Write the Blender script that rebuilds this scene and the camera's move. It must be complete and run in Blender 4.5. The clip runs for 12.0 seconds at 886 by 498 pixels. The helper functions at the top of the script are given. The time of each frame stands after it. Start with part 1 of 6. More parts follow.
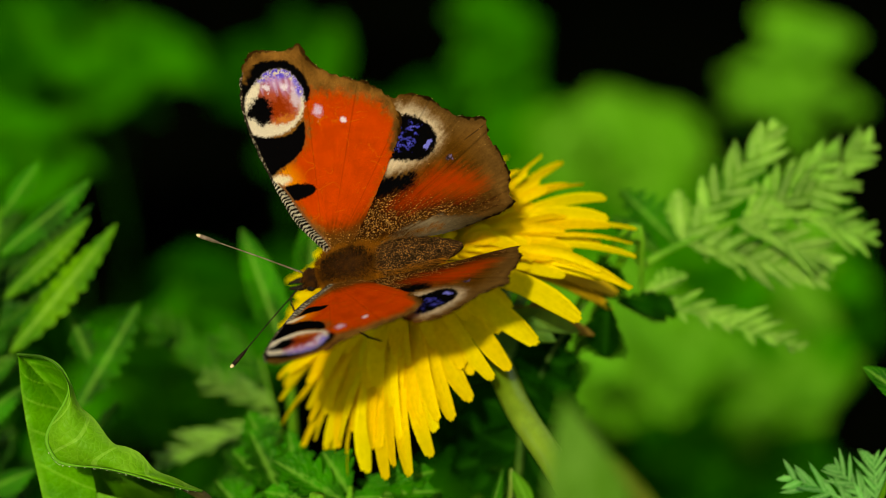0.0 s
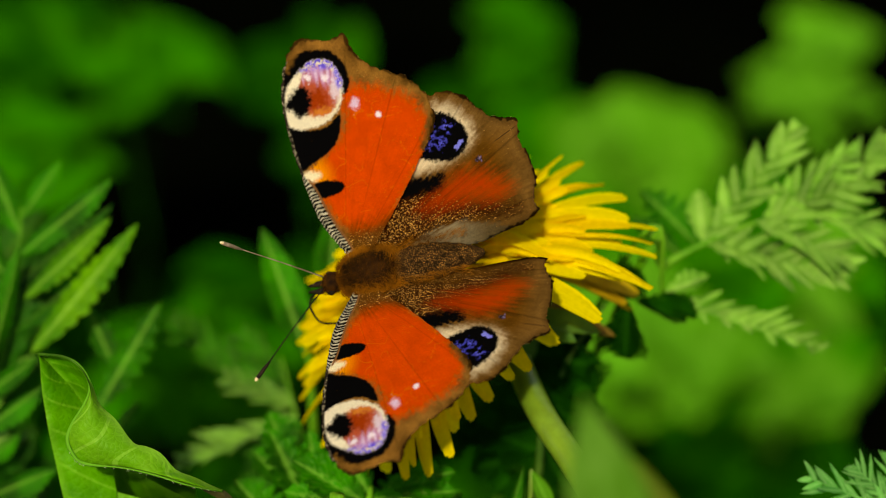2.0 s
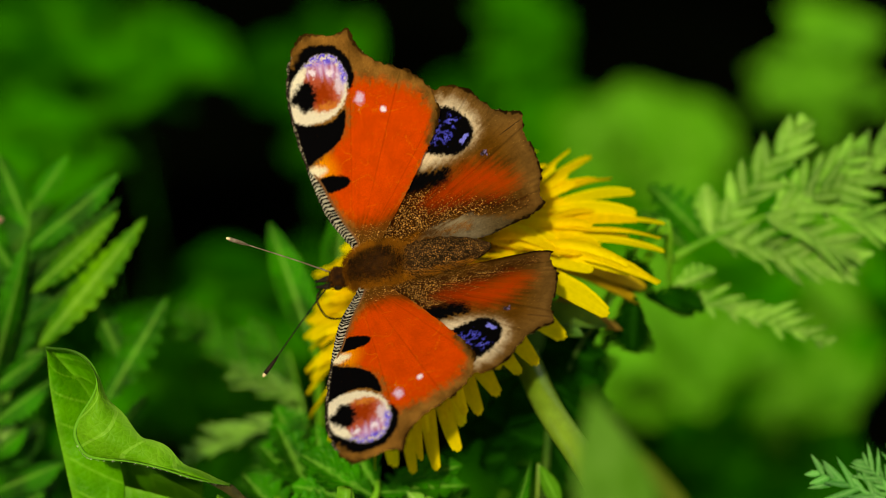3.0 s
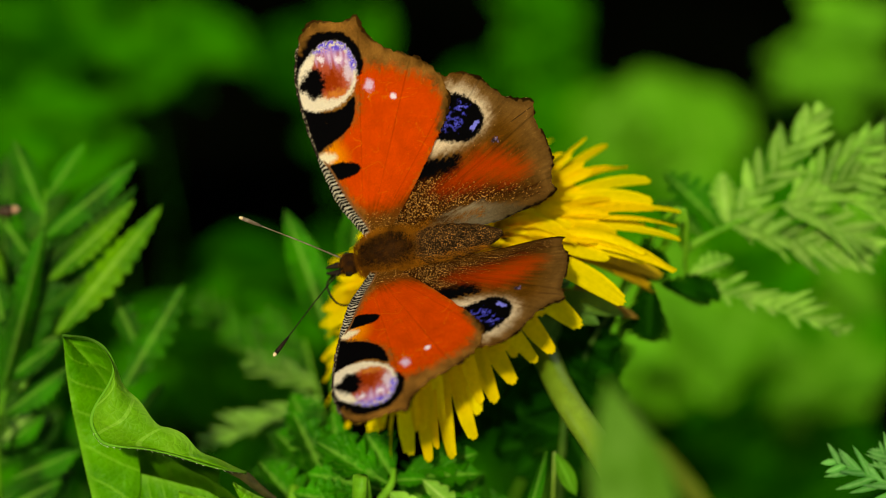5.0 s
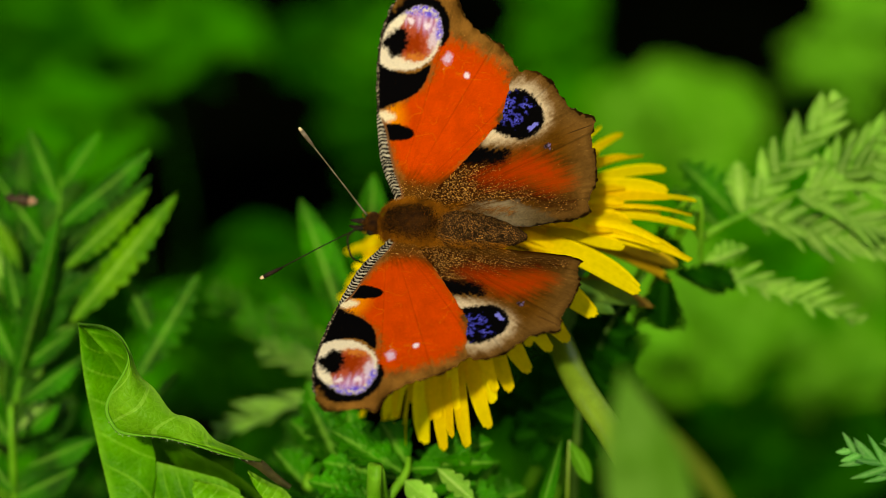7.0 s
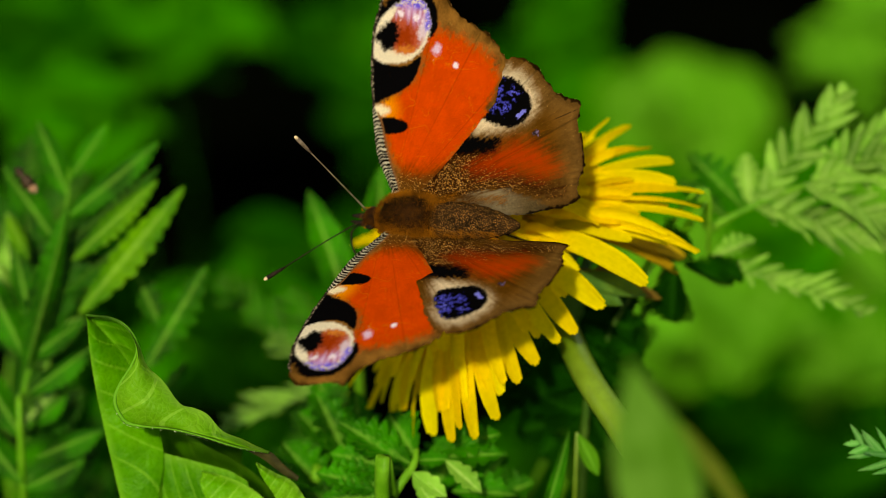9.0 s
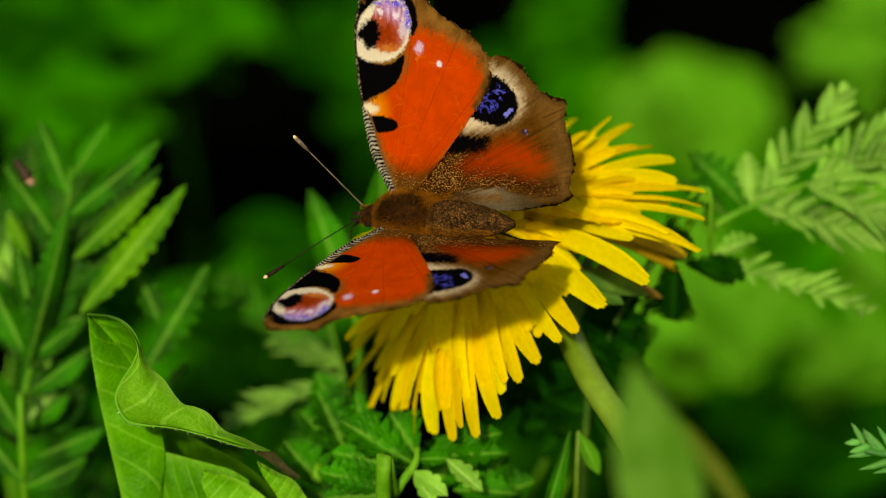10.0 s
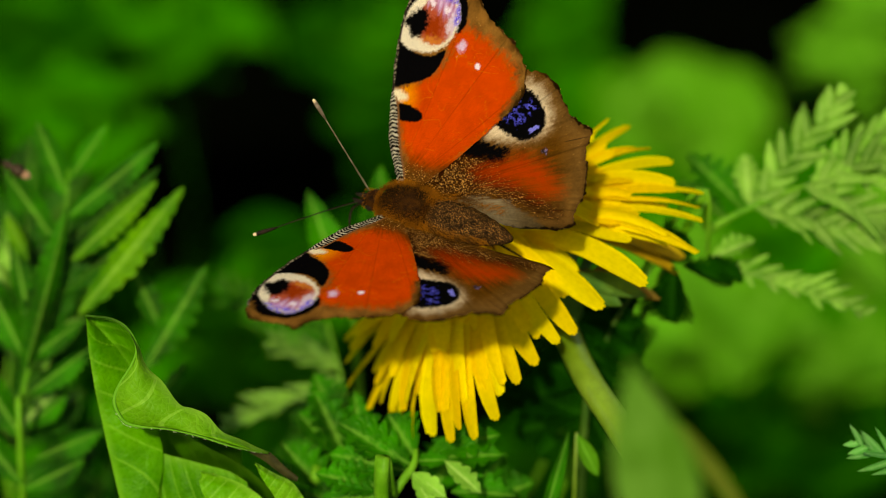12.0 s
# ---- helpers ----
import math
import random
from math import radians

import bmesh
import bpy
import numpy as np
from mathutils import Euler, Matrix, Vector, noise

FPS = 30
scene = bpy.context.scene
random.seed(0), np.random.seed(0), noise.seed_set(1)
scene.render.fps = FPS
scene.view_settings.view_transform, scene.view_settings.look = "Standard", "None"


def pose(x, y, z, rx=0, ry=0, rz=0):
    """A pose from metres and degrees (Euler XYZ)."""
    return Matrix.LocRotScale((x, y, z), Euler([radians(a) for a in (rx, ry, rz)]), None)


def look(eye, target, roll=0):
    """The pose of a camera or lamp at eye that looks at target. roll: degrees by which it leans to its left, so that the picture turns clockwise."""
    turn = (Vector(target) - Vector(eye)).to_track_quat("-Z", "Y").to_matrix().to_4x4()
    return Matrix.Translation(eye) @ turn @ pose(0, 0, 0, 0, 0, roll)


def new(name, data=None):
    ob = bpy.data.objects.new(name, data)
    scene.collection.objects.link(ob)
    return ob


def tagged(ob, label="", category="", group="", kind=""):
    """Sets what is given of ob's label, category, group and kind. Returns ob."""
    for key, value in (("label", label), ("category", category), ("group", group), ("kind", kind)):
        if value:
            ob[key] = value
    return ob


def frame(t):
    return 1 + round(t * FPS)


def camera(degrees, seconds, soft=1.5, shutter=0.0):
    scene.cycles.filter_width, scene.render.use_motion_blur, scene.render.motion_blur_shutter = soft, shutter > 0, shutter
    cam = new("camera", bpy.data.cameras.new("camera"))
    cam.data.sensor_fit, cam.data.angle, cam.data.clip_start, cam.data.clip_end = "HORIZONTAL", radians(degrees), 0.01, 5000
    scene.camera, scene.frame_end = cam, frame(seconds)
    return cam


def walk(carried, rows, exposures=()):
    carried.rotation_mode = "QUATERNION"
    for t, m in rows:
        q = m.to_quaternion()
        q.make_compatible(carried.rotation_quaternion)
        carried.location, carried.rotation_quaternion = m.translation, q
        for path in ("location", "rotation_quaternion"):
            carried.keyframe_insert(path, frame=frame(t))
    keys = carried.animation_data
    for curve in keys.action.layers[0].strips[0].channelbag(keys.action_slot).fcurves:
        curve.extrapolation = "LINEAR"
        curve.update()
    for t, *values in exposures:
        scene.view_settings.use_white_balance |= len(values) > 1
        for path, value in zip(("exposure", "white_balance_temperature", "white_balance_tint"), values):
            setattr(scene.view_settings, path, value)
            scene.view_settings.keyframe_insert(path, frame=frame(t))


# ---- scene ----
# A peacock-coloured butterfly on a dandelion, filmed from a hand's length away.
# PLAN axes (mm): x right, y up the slope of view, z back towards the lens; the origin is 0.34 m over the soil.
TILT = radians(35)
RIGHT = Vector((1, 0, 0))
RISE = Vector((0, math.sin(TILT), math.cos(TILT)))
BACK = Vector((0, -math.cos(TILT), math.sin(TILT)))
ORIGIN = Vector((0, 0, 0.34))
REACH = 0.262
MM = 0.001


def spot(p):
    """World place of a plan point in mm."""
    return ORIGIN + (RIGHT * p[0] + RISE * p[1] + BACK * p[2]) * 0.001


def way(d):
    return (RIGHT * d[0] + RISE * d[1] + BACK * d[2]).normalized()


# ---- camera ----
cam = camera(22, 12.0, soft=0.5)
cam.data.dof.use_dof = True
cam.data.dof.focus_distance = 0.256
cam.data.dof.aperture_fstop = 12.0
cam.data.dof.aperture_blades = 0
REST = Matrix.Translation(ORIGIN + BACK * REACH) @ Matrix((RIGHT, RISE, BACK)).transposed().to_4x4()
# seconds, tilt, pan and lean in degrees from the resting view
PAN = [(0.0, 0.071, -0.632, -0.06), (0.5, 0.071, -0.568, -0.06), (1.0, 0.085, -0.405, -0.04), (1.5, 0.099, -0.249, -0.03),
       (2.0, 0.078, -0.121, -0.01), (2.5, 0.0, 0.0, 0.0), (3.0, -0.071, 0.064, 0.01), (5.0, -0.369, 0.469, 0.06),
       (5.5, -0.455, 0.568, 0.07), (6.0, -0.519, 0.654, 0.08), (6.5, -0.582, 0.76, 0.09), (7.0, -0.653, 0.845, 0.1),
       (9.0, -0.859, 1.044, 0.13), (9.5, -0.881, 1.08, 0.13), (10.0, -0.888, 1.073, 0.13), (10.5, -0.874, 1.073, 0.13),
       (11.0, -0.867, 1.065, 0.13), (11.5, -0.867, 1.037, 0.13), (12.0, -0.845, 1.03, 0.13)]
walk(cam, [(t, REST @ pose(0, 0, 0, a, b, c)) for t, a, b, c in PAN], [(0.0, 0.46, 8400, 6), (12.0, 0.46, 8400, 6)])

# ---- light ----
SUN_WAY = Vector((-0.14, -0.72, 0.78)).normalized()
world = bpy.data.worlds.new("sky")
scene.world = world
world.use_nodes = True
sky = world.node_tree.nodes.new("ShaderNodeTexSky")
sky.sky_type, sky.sun_disc = "NISHITA", False
sky.sun_elevation = math.asin(SUN_WAY.z)
sky.sun_rotation = math.atan2(SUN_WAY.x, SUN_WAY.y)
world.node_tree.nodes["Background"].inputs["Strength"].default_value = 0.10
world.node_tree.links.new(sky.outputs["Color"], world.node_tree.nodes["Background"].inputs["Color"])
sun = new("sun", bpy.data.lights.new("sun", "SUN"))
sun.data.energy, sun.data.angle, sun.data.color = 3.65, radians(2.5), (1.0, 0.95, 0.83)
sun.matrix_world = look(SUN_WAY * 3, (0, 0, 0))


# ---- materials ----
def material(name, rough=0.5, gloss=0.5):
    m = bpy.data.materials.new(name)
    m.use_nodes = True
    b = m.node_tree.nodes["Principled BSDF"]
    b.inputs["Roughness"].default_value = rough
    b.inputs["Specular IOR Level"].default_value = gloss
    return m, m.node_tree.nodes, m.node_tree.links, b


def noise_node(nodes, links, scale, detail=4, coords="Object"):
    c = nodes.new("ShaderNodeTexCoord")
    n = nodes.new("ShaderNodeTexNoise")
    n.inputs["Scale"].default_value, n.inputs["Detail"].default_value = scale, detail
    links.new(c.outputs[coords], n.inputs["Vector"])
    return n


def ramp_node(nodes, links, source, stops):
    r = nodes.new("ShaderNodeValToRGB")
    e = r.color_ramp.elements
    e[0].position, e[0].color = stops[0][0], (*stops[0][1], 1)
    e[1].position, e[1].color = stops[-1][0], (*stops[-1][1], 1)
    for at, col in stops[1:-1]:
        e.new(at).color = (*col, 1)
    links.new(source, r.inputs["Fac"])
    return r


def mixed(nodes, links, kind, fac, a, b):
    m = nodes.new("ShaderNodeMix")
    m.data_type, m.blend_type = "RGBA", kind
    for socket, v in ((m.inputs["Factor"], fac), (m.inputs["A"], a), (m.inputs["B"], b)):
        if isinstance(v, (int, float)):
            socket.default_value = v
        elif isinstance(v, tuple):
            socket.default_value = (*v, 1)
        else:
            links.new(v, socket)
    return m.outputs["Result"]


def number(nodes, links, op, a, b=0.0):
    m = nodes.new("ShaderNodeMath")
    m.operation = op
    for i, v in enumerate((a, b)):
        if isinstance(v, (int, float)):
            m.inputs[i].default_value = v
        else:
            links.new(v, m.inputs[i])
    return m.outputs[0]


def relief(nodes, links, b, height, strength, distance=0.0002):
    n = nodes.new("ShaderNodeBump")
    n.inputs["Strength"].default_value, n.inputs["Distance"].default_value = strength, distance
    links.new(height, n.inputs["Height"])
    links.new(n.outputs["Normal"], b.inputs["Normal"])


def see_through(m, colour, share):
    """Lets a share of the light through a thin blade."""
    nodes, links = m.node_tree.nodes, m.node_tree.links
    t = nodes.new("ShaderNodeBsdfTranslucent")
    mix = nodes.new("ShaderNodeMixShader")
    mix.inputs[0].default_value = share
    if isinstance(colour, tuple):
        t.inputs["Color"].default_value = (*colour, 1)
    else:
        links.new(colour, t.inputs["Color"])
    links.new(nodes["Principled BSDF"].outputs[0], mix.inputs[1])
    links.new(t.outputs[0], mix.inputs[2])
    links.new(mix.outputs[0], nodes["Material Output"].inputs["Surface"])


def leaf_material(name, dark, light, vein, rough=0.42, veins=9.0, through_share=0.25, gloss=0.07, net=0.0):
    """Green blade: mottled at two scales, paler midrib and side veins; coarse mottle and broad rib also paint in sheen.
    """
    m, nodes, links, b = material(name, rough, gloss)
    b.inputs["Specular Tint"].default_value = (0.6, 1.0, 0.4, 1)
    big, small = noise_node(nodes, links, 220, 3), noise_node(nodes, links, 900, 4)
    base = ramp_node(nodes, links, big.outputs["Fac"], [(0.3, dark), (0.7, light)]).outputs["Color"]
    info = nodes.new("ShaderNodeObjectInfo")
    tone = number(nodes, links, "MULTIPLY_ADD", info.outputs["Random"], 0.36)
    tone.node.inputs[2].default_value = 0.54
    grain = number(nodes, links, "MULTIPLY_ADD", small.outputs["Fac"], 0.5)
    grain.node.inputs[2].default_value = 0.75
    island = number(nodes, links, "MULTIPLY_ADD", nodes.new("ShaderNodeNewGeometry").outputs["Random Per Island"], 0.5)
    island.node.inputs[2].default_value = 0.75
    base = mixed(nodes, links, "MULTIPLY", 1.0, base, number(nodes, links, "MULTIPLY", number(nodes, links, "MULTIPLY", tone, island), grain))
    at = nodes.new("ShaderNodeAttribute")
    at.attribute_name = "blade"
    sep = nodes.new("ShaderNodeSeparateColor")
    links.new(at.outputs["Color"], sep.inputs[0])
    along, across = sep.outputs[0], sep.outputs[1]
    # midrib widened into a soft pale streak, a painted highlight
    rib = number(nodes, links, "MAXIMUM", number(nodes, links, "SUBTRACT", 1.0, number(nodes, links, "MULTIPLY", across, 4.5)), 0.0)
    wave = number(nodes, links, "SINE", number(nodes, links, "MULTIPLY", number(nodes, links, "SUBTRACT", along, number(nodes, links, "MULTIPLY", across, 0.22)), veins * 6.2832))
    side = number(nodes, links, "GREATER_THAN", wave, 0.95)
    lines = number(nodes, links, "MAXIMUM", rib, number(nodes, links, "MULTIPLY", side, 0.6))
    colour = mixed(nodes, links, "MIX", number(nodes, links, "MULTIPLY", lines, 0.4 if net else 0.55), base, vein)
    if net:
        cell = nodes.new("ShaderNodeTexVoronoi")
        cell.feature = "DISTANCE_TO_EDGE"
        cell.inputs["Scale"].default_value = net
        where = nodes.new("ShaderNodeTexCoord")
        warp = mixed(nodes, links, "ADD", 0.0006, where.outputs["Object"], noise_node(nodes, links, 700, 2).outputs["Color"])
        links.new(warp, cell.inputs["Vector"])
        thin = number(nodes, links, "LESS_THAN", cell.outputs["Distance"], 0.045)
        colour = mixed(nodes, links, "MIX", number(nodes, links, "MULTIPLY", thin, 0.07), colour, vein)
    links.new(colour, b.inputs["Base Color"])
    hill = number(nodes, links, "ADD", number(nodes, links, "MULTIPLY", wave, -0.5), small.outputs["Fac"])
    if net:
        hill = number(nodes, links, "ADD", hill, number(nodes, links, "MULTIPLY", cell.outputs["Distance"], 1.3))
    relief(nodes, links, b, hill, 0.5)
    if through_share:
        see_through(m, colour, through_share)
    return m


def mottled(name, dark, light, scale, rough=0.5, gloss=0.1, bump=0.4, through_share=0.0):
    m, nodes, links, b = material(name, rough, gloss)
    n, fine = noise_node(nodes, links, scale, 5), noise_node(nodes, links, scale * 6, 3)
    colour = ramp_node(nodes, links, n.outputs["Fac"], [(0.3, dark), (0.7, light)]).outputs["Color"]
    grain = number(nodes, links, "MULTIPLY_ADD", fine.outputs["Fac"], 0.6)
    grain.node.inputs[2].default_value = 0.7
    colour = mixed(nodes, links, "MULTIPLY", 1.0, colour, grain)
    links.new(colour, b.inputs["Base Color"])
    relief(nodes, links, b, fine.outputs["Fac"], bump)
    if through_share:
        see_through(m, colour, through_share)
    return m


def wing_material():
    """Scales: the pattern attribute's colour, with golden flecks as dense as its alpha says."""
    m, nodes, links, b = material("wing_scales", 0.8, 0.0)
    at = nodes.new("ShaderNodeAttribute")
    at.attribute_name = "pattern"
    fine, fleck = noise_node(nodes, links, 14000, 2), noise_node(nodes, links, 9200, 1.5)
    stretch = nodes.new("ShaderNodeMapping")
    stretch.inputs["Scale"].default_value = (0.6, 1.25, 1.0)
    stretch.inputs["Rotation"].default_value = (0, 0, 0.5)
    coords = nodes.new("ShaderNodeTexCoord")
    links.new(coords.outputs["Object"], stretch.inputs["Vector"])
    links.new(stretch.outputs["Vector"], fleck.inputs["Vector"])
    grain_tone = number(nodes, links, "MULTIPLY_ADD", fine.outputs["Fac"], 0.9)
    grain_tone.node.inputs[2].default_value = 0.55
    colour = mixed(nodes, links, "MULTIPLY", 1.0, at.outputs["Color"], grain_tone)
    over = number(nodes, links, "SUBTRACT", fleck.outputs["Fac"], number(nodes, links, "SUBTRACT", 0.80, number(nodes, links, "MULTIPLY", at.outputs["Alpha"], 0.275)))
    share = number(nodes, links, "MINIMUM", number(nodes, links, "MAXIMUM", number(nodes, links, "MULTIPLY", over, 16.0), 0.0), 1.0)
    tone = ramp_node(nodes, links, fine.outputs["Fac"], [(0.35, (0.38, 0.15, 0.012)), (0.65, (0.70, 0.41, 0.13))]).outputs["Color"]
    colour = mixed(nodes, links, "MIX", share, colour, tone)
    links.new(colour, b.inputs["Base Color"])
    relief(nodes, links, b, fine.outputs["Fac"], 0.5, 0.00008)
    glow = mixed(nodes, links, "MULTIPLY", 1.0, colour, (2.0, 2.2, 2.2))
    see_through(m, glow, 0.3)
    return m


def petal_material():
    m, nodes, links, b = material("yellow_petal", 0.55, 0.12)
    info = nodes.new("ShaderNodeObjectInfo")
    at = nodes.new("ShaderNodeAttribute")
    at.attribute_name = "blade"
    sep = nodes.new("ShaderNodeSeparateColor")
    links.new(at.outputs["Color"], sep.inputs[0])
    tint = ramp_node(nodes, links, info.outputs["Random"], [(0.0, (0.86, 0.62, 0.002)), (1.0, (0.92, 0.80, 0.004))]).outputs["Color"]
    base = mixed(nodes, links, "MIX", number(nodes, links, "SUBTRACT", 1.0, number(nodes, links, "MINIMUM", number(nodes, links, "MULTIPLY", sep.outputs[0], 1.6), 1.0)), tint, (0.86, 0.65, 0.001))
    streak = number(nodes, links, "SINE", number(nodes, links, "MULTIPLY", sep.outputs[1], 22.0))
    fine = noise_node(nodes, links, 1500, 3)
    grain = number(nodes, links, "MULTIPLY_ADD", fine.outputs["Fac"], 0.3)
    grain.node.inputs[2].default_value = 0.85
    colour = mixed(nodes, links, "MULTIPLY", 1.0, base, grain)
    links.new(colour, b.inputs["Base Color"])
    relief(nodes, links, b, number(nodes, links, "ADD", number(nodes, links, "MULTIPLY", streak, 0.18), fine.outputs["Fac"]), 0.3, 0.0001)
    see_through(m, colour, 0.62)
    return m


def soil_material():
    m, nodes, links, b = material("shade_black_soil", 1.0, 0.0)
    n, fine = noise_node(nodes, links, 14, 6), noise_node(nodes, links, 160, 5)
    # near-black base: deep shade between the plants is painted into the soil
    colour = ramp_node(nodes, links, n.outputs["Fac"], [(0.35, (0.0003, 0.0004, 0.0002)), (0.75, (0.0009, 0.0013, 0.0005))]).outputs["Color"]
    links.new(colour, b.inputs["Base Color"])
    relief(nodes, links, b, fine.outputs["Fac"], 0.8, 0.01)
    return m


WING = wing_material()
UNDERSIDE = mottled("dark_wing_underside", (0.012, 0.009, 0.007), (0.035, 0.025, 0.018), 700, 0.8, 0.2)
see_through(UNDERSIDE, (0.92, 0.62, 0.25), 0.75)
PETAL = petal_material()
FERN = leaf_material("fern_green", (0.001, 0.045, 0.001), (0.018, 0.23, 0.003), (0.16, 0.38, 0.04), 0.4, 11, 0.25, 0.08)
# dim and lit copies of the fern green paint in shade and light
DIM_FERN = leaf_material("fern_painted_dim", (0.001, 0.022, 0.001), (0.008, 0.11, 0.002), (0.09, 0.22, 0.02), 0.45, 11, 0.25, 0.1)
# wide dark-to-light range puts leaf highlights into the mottle
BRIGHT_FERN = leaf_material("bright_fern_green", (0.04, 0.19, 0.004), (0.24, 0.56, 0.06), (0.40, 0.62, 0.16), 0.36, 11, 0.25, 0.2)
LIT_FERN = leaf_material("fern_painted_lit", (0.02, 0.14, 0.002), (0.10, 0.30, 0.006), (0.22, 0.42, 0.05), 0.4, 11, 0.25, 0.08)
OLIVE = leaf_material("olive_blade", (0.07, 0.11, 0.008), (0.12, 0.16, 0.015), (0.14, 0.18, 0.03), 0.6, 8, 0.25, 0.03)
# darkened fern green: the flower's shade is painted into the leaf colour
DARK_FERN = leaf_material("fern_painted_shade", (0.001, 0.02, 0.0005), (0.002, 0.042, 0.0006), (0.008, 0.07, 0.003), 0.8, 9, 0.15, 0.02)
# plain, pale and dim meadow greens; the last two paint in sun and shade
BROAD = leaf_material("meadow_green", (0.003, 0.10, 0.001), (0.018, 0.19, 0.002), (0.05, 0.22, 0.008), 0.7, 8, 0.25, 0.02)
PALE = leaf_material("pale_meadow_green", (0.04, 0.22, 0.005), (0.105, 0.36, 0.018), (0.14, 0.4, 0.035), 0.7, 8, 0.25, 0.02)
SOFT = leaf_material("soft_leaf_green", (0.05, 0.16, 0.009), (0.095, 0.235, 0.027), (0.09, 0.225, 0.027), 0.6, 8, 0.25, 0.03)
FROST = leaf_material("pale_blue_green", (0.04, 0.26, 0.03), (0.13, 0.43, 0.08), (0.3, 0.55, 0.2), 0.4, 8, 0.2, 0.2)
DEEP = leaf_material("meadow_painted_dim", (0.001, 0.035, 0.0005), (0.004, 0.075, 0.0006), (0.02, 0.13, 0.004), 0.8, 8, 0.25, 0.0)
CURLED = leaf_material("curled_leaf_green", (0.026, 0.16, 0.003), (0.068, 0.28, 0.006), (0.17, 0.39, 0.03), 0.42, 6, 0.08, 0.07, 1300)
CURLED_BACK = leaf_material("curled_leaf_underside", (0.058, 0.24, 0.005), (0.135, 0.37, 0.016), (0.24, 0.47, 0.06), 0.42, 6, 0.08, 0.07, 1300)
STALK = mottled("stalk_green", (0.085, 0.165, 0.008), (0.125, 0.22, 0.02), 130, 0.35, 0.4, 0.12)
PETIOLE = mottled("leaf_stalk_green", (0.04, 0.17, 0.004), (0.10, 0.27, 0.015), 240, 0.5)
BRACT = mottled("bract_green", (0.02, 0.07, 0.008), (0.06, 0.13, 0.015), 300, 0.5)
DRY_TIP = mottled("blackened_leaf_tip", (0.008, 0.010, 0.003), (0.05, 0.045, 0.012), 500, 0.6)
DRY = mottled("withered_bract", (0.07, 0.045, 0.005), (0.17, 0.10, 0.012), 300, 0.6)
WITHERED = mottled("withered_petal", (0.34, 0.20, 0.008), (0.52, 0.36, 0.015), 300, 0.6, 0.1, 0.3, 0.3)
WHITE_HAIR = mottled("white_plant_hair", (0.45, 0.55, 0.32), (0.65, 0.72, 0.5), 900, 0.5)
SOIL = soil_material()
FUR = mottled("brown_fur", (0.006, 0.0025, 0.001), (0.035, 0.012, 0.0015), 1500, 0.8, 0.03)
DARK_HAIR = mottled("olive_brown_hair", (0.004, 0.0025, 0.001), (0.028, 0.015, 0.002), 700, 0.6, 0.06)
HAIR = mottled("golden_hair", (0.06, 0.022, 0.002), (0.29, 0.10, 0.007), 500, 0.7, 0.03)
CHITIN = mottled("black_chitin", (0.004, 0.003, 0.002), (0.018, 0.012, 0.007), 1500, 0.5, 0.04)
FEELER = mottled("grey_brown_feeler", (0.08, 0.06, 0.035), (0.20, 0.155, 0.11), 1800, 0.6, 0.1)
CLUB_TIP = mottled("pale_club_tip", (0.55, 0.42, 0.22), (0.75, 0.6, 0.35), 1500, 0.5)
INSECT = mottled("brown_insect", (0.012, 0.008, 0.004), (0.05, 0.03, 0.015), 900, 0.4)
INSECT_PALE = mottled("pale_insect_tail", (0.2, 0.11, 0.06), (0.34, 0.2, 0.12), 900, 0.5)


# ---- building helpers ----
def mesh(name, verts, faces, mats, slots=None, smooth=True, blade=None):
    me = bpy.data.meshes.new(name)
    me.from_pydata([tuple(v) for v in verts], [], [tuple(int(i) for i in f) for f in faces])
    for m in mats if isinstance(mats, (list, tuple)) else [mats]:
        me.materials.append(m)
    if slots is not None:
        me.polygons.foreach_set("material_index", slots)
    me.polygons.foreach_set("use_smooth", [smooth] * len(me.polygons))
    if blade is not None:
        a = me.color_attributes.new("blade", "FLOAT_COLOR", "POINT")
        a.data.foreach_set("color", np.array([(s, v, 0, 1) for s, v in blade], dtype=np.float32).ravel())
    me.update()
    return me


def thing(name, base, label, category, group=""):
    ob = new(name)
    ob.empty_display_size = 0.005
    ob.location = base
    return tagged(ob, label, category, group)


def part(name, data, parent, label="", at=None):
    """Hangs a mesh under a thing or part."""
    ob = new(name, data)
    ob.parent = parent
    if at is not None:
        ob.matrix_basis = at
    if label:
        tagged(ob, label)
    return ob


def curve_points(pts, n):
    """Catmull-Rom through the points."""
    p = [Vector(q) for q in pts]
    p = [p[0] * 2 - p[1], *p, p[-1] * 2 - p[-2]]
    out = []
    spans = len(p) - 3
    for i in range(n + 1):
        u = i / n * spans
        k = min(int(u), spans - 1)
        u -= k
        a, b, c, d = p[k:k + 4]
        out.append(0.5 * (2 * b + (c - a) * u + (2 * a - 5 * b + 4 * c - d) * u * u + (3 * b - 3 * c + d - a) * u ** 3))
    return out


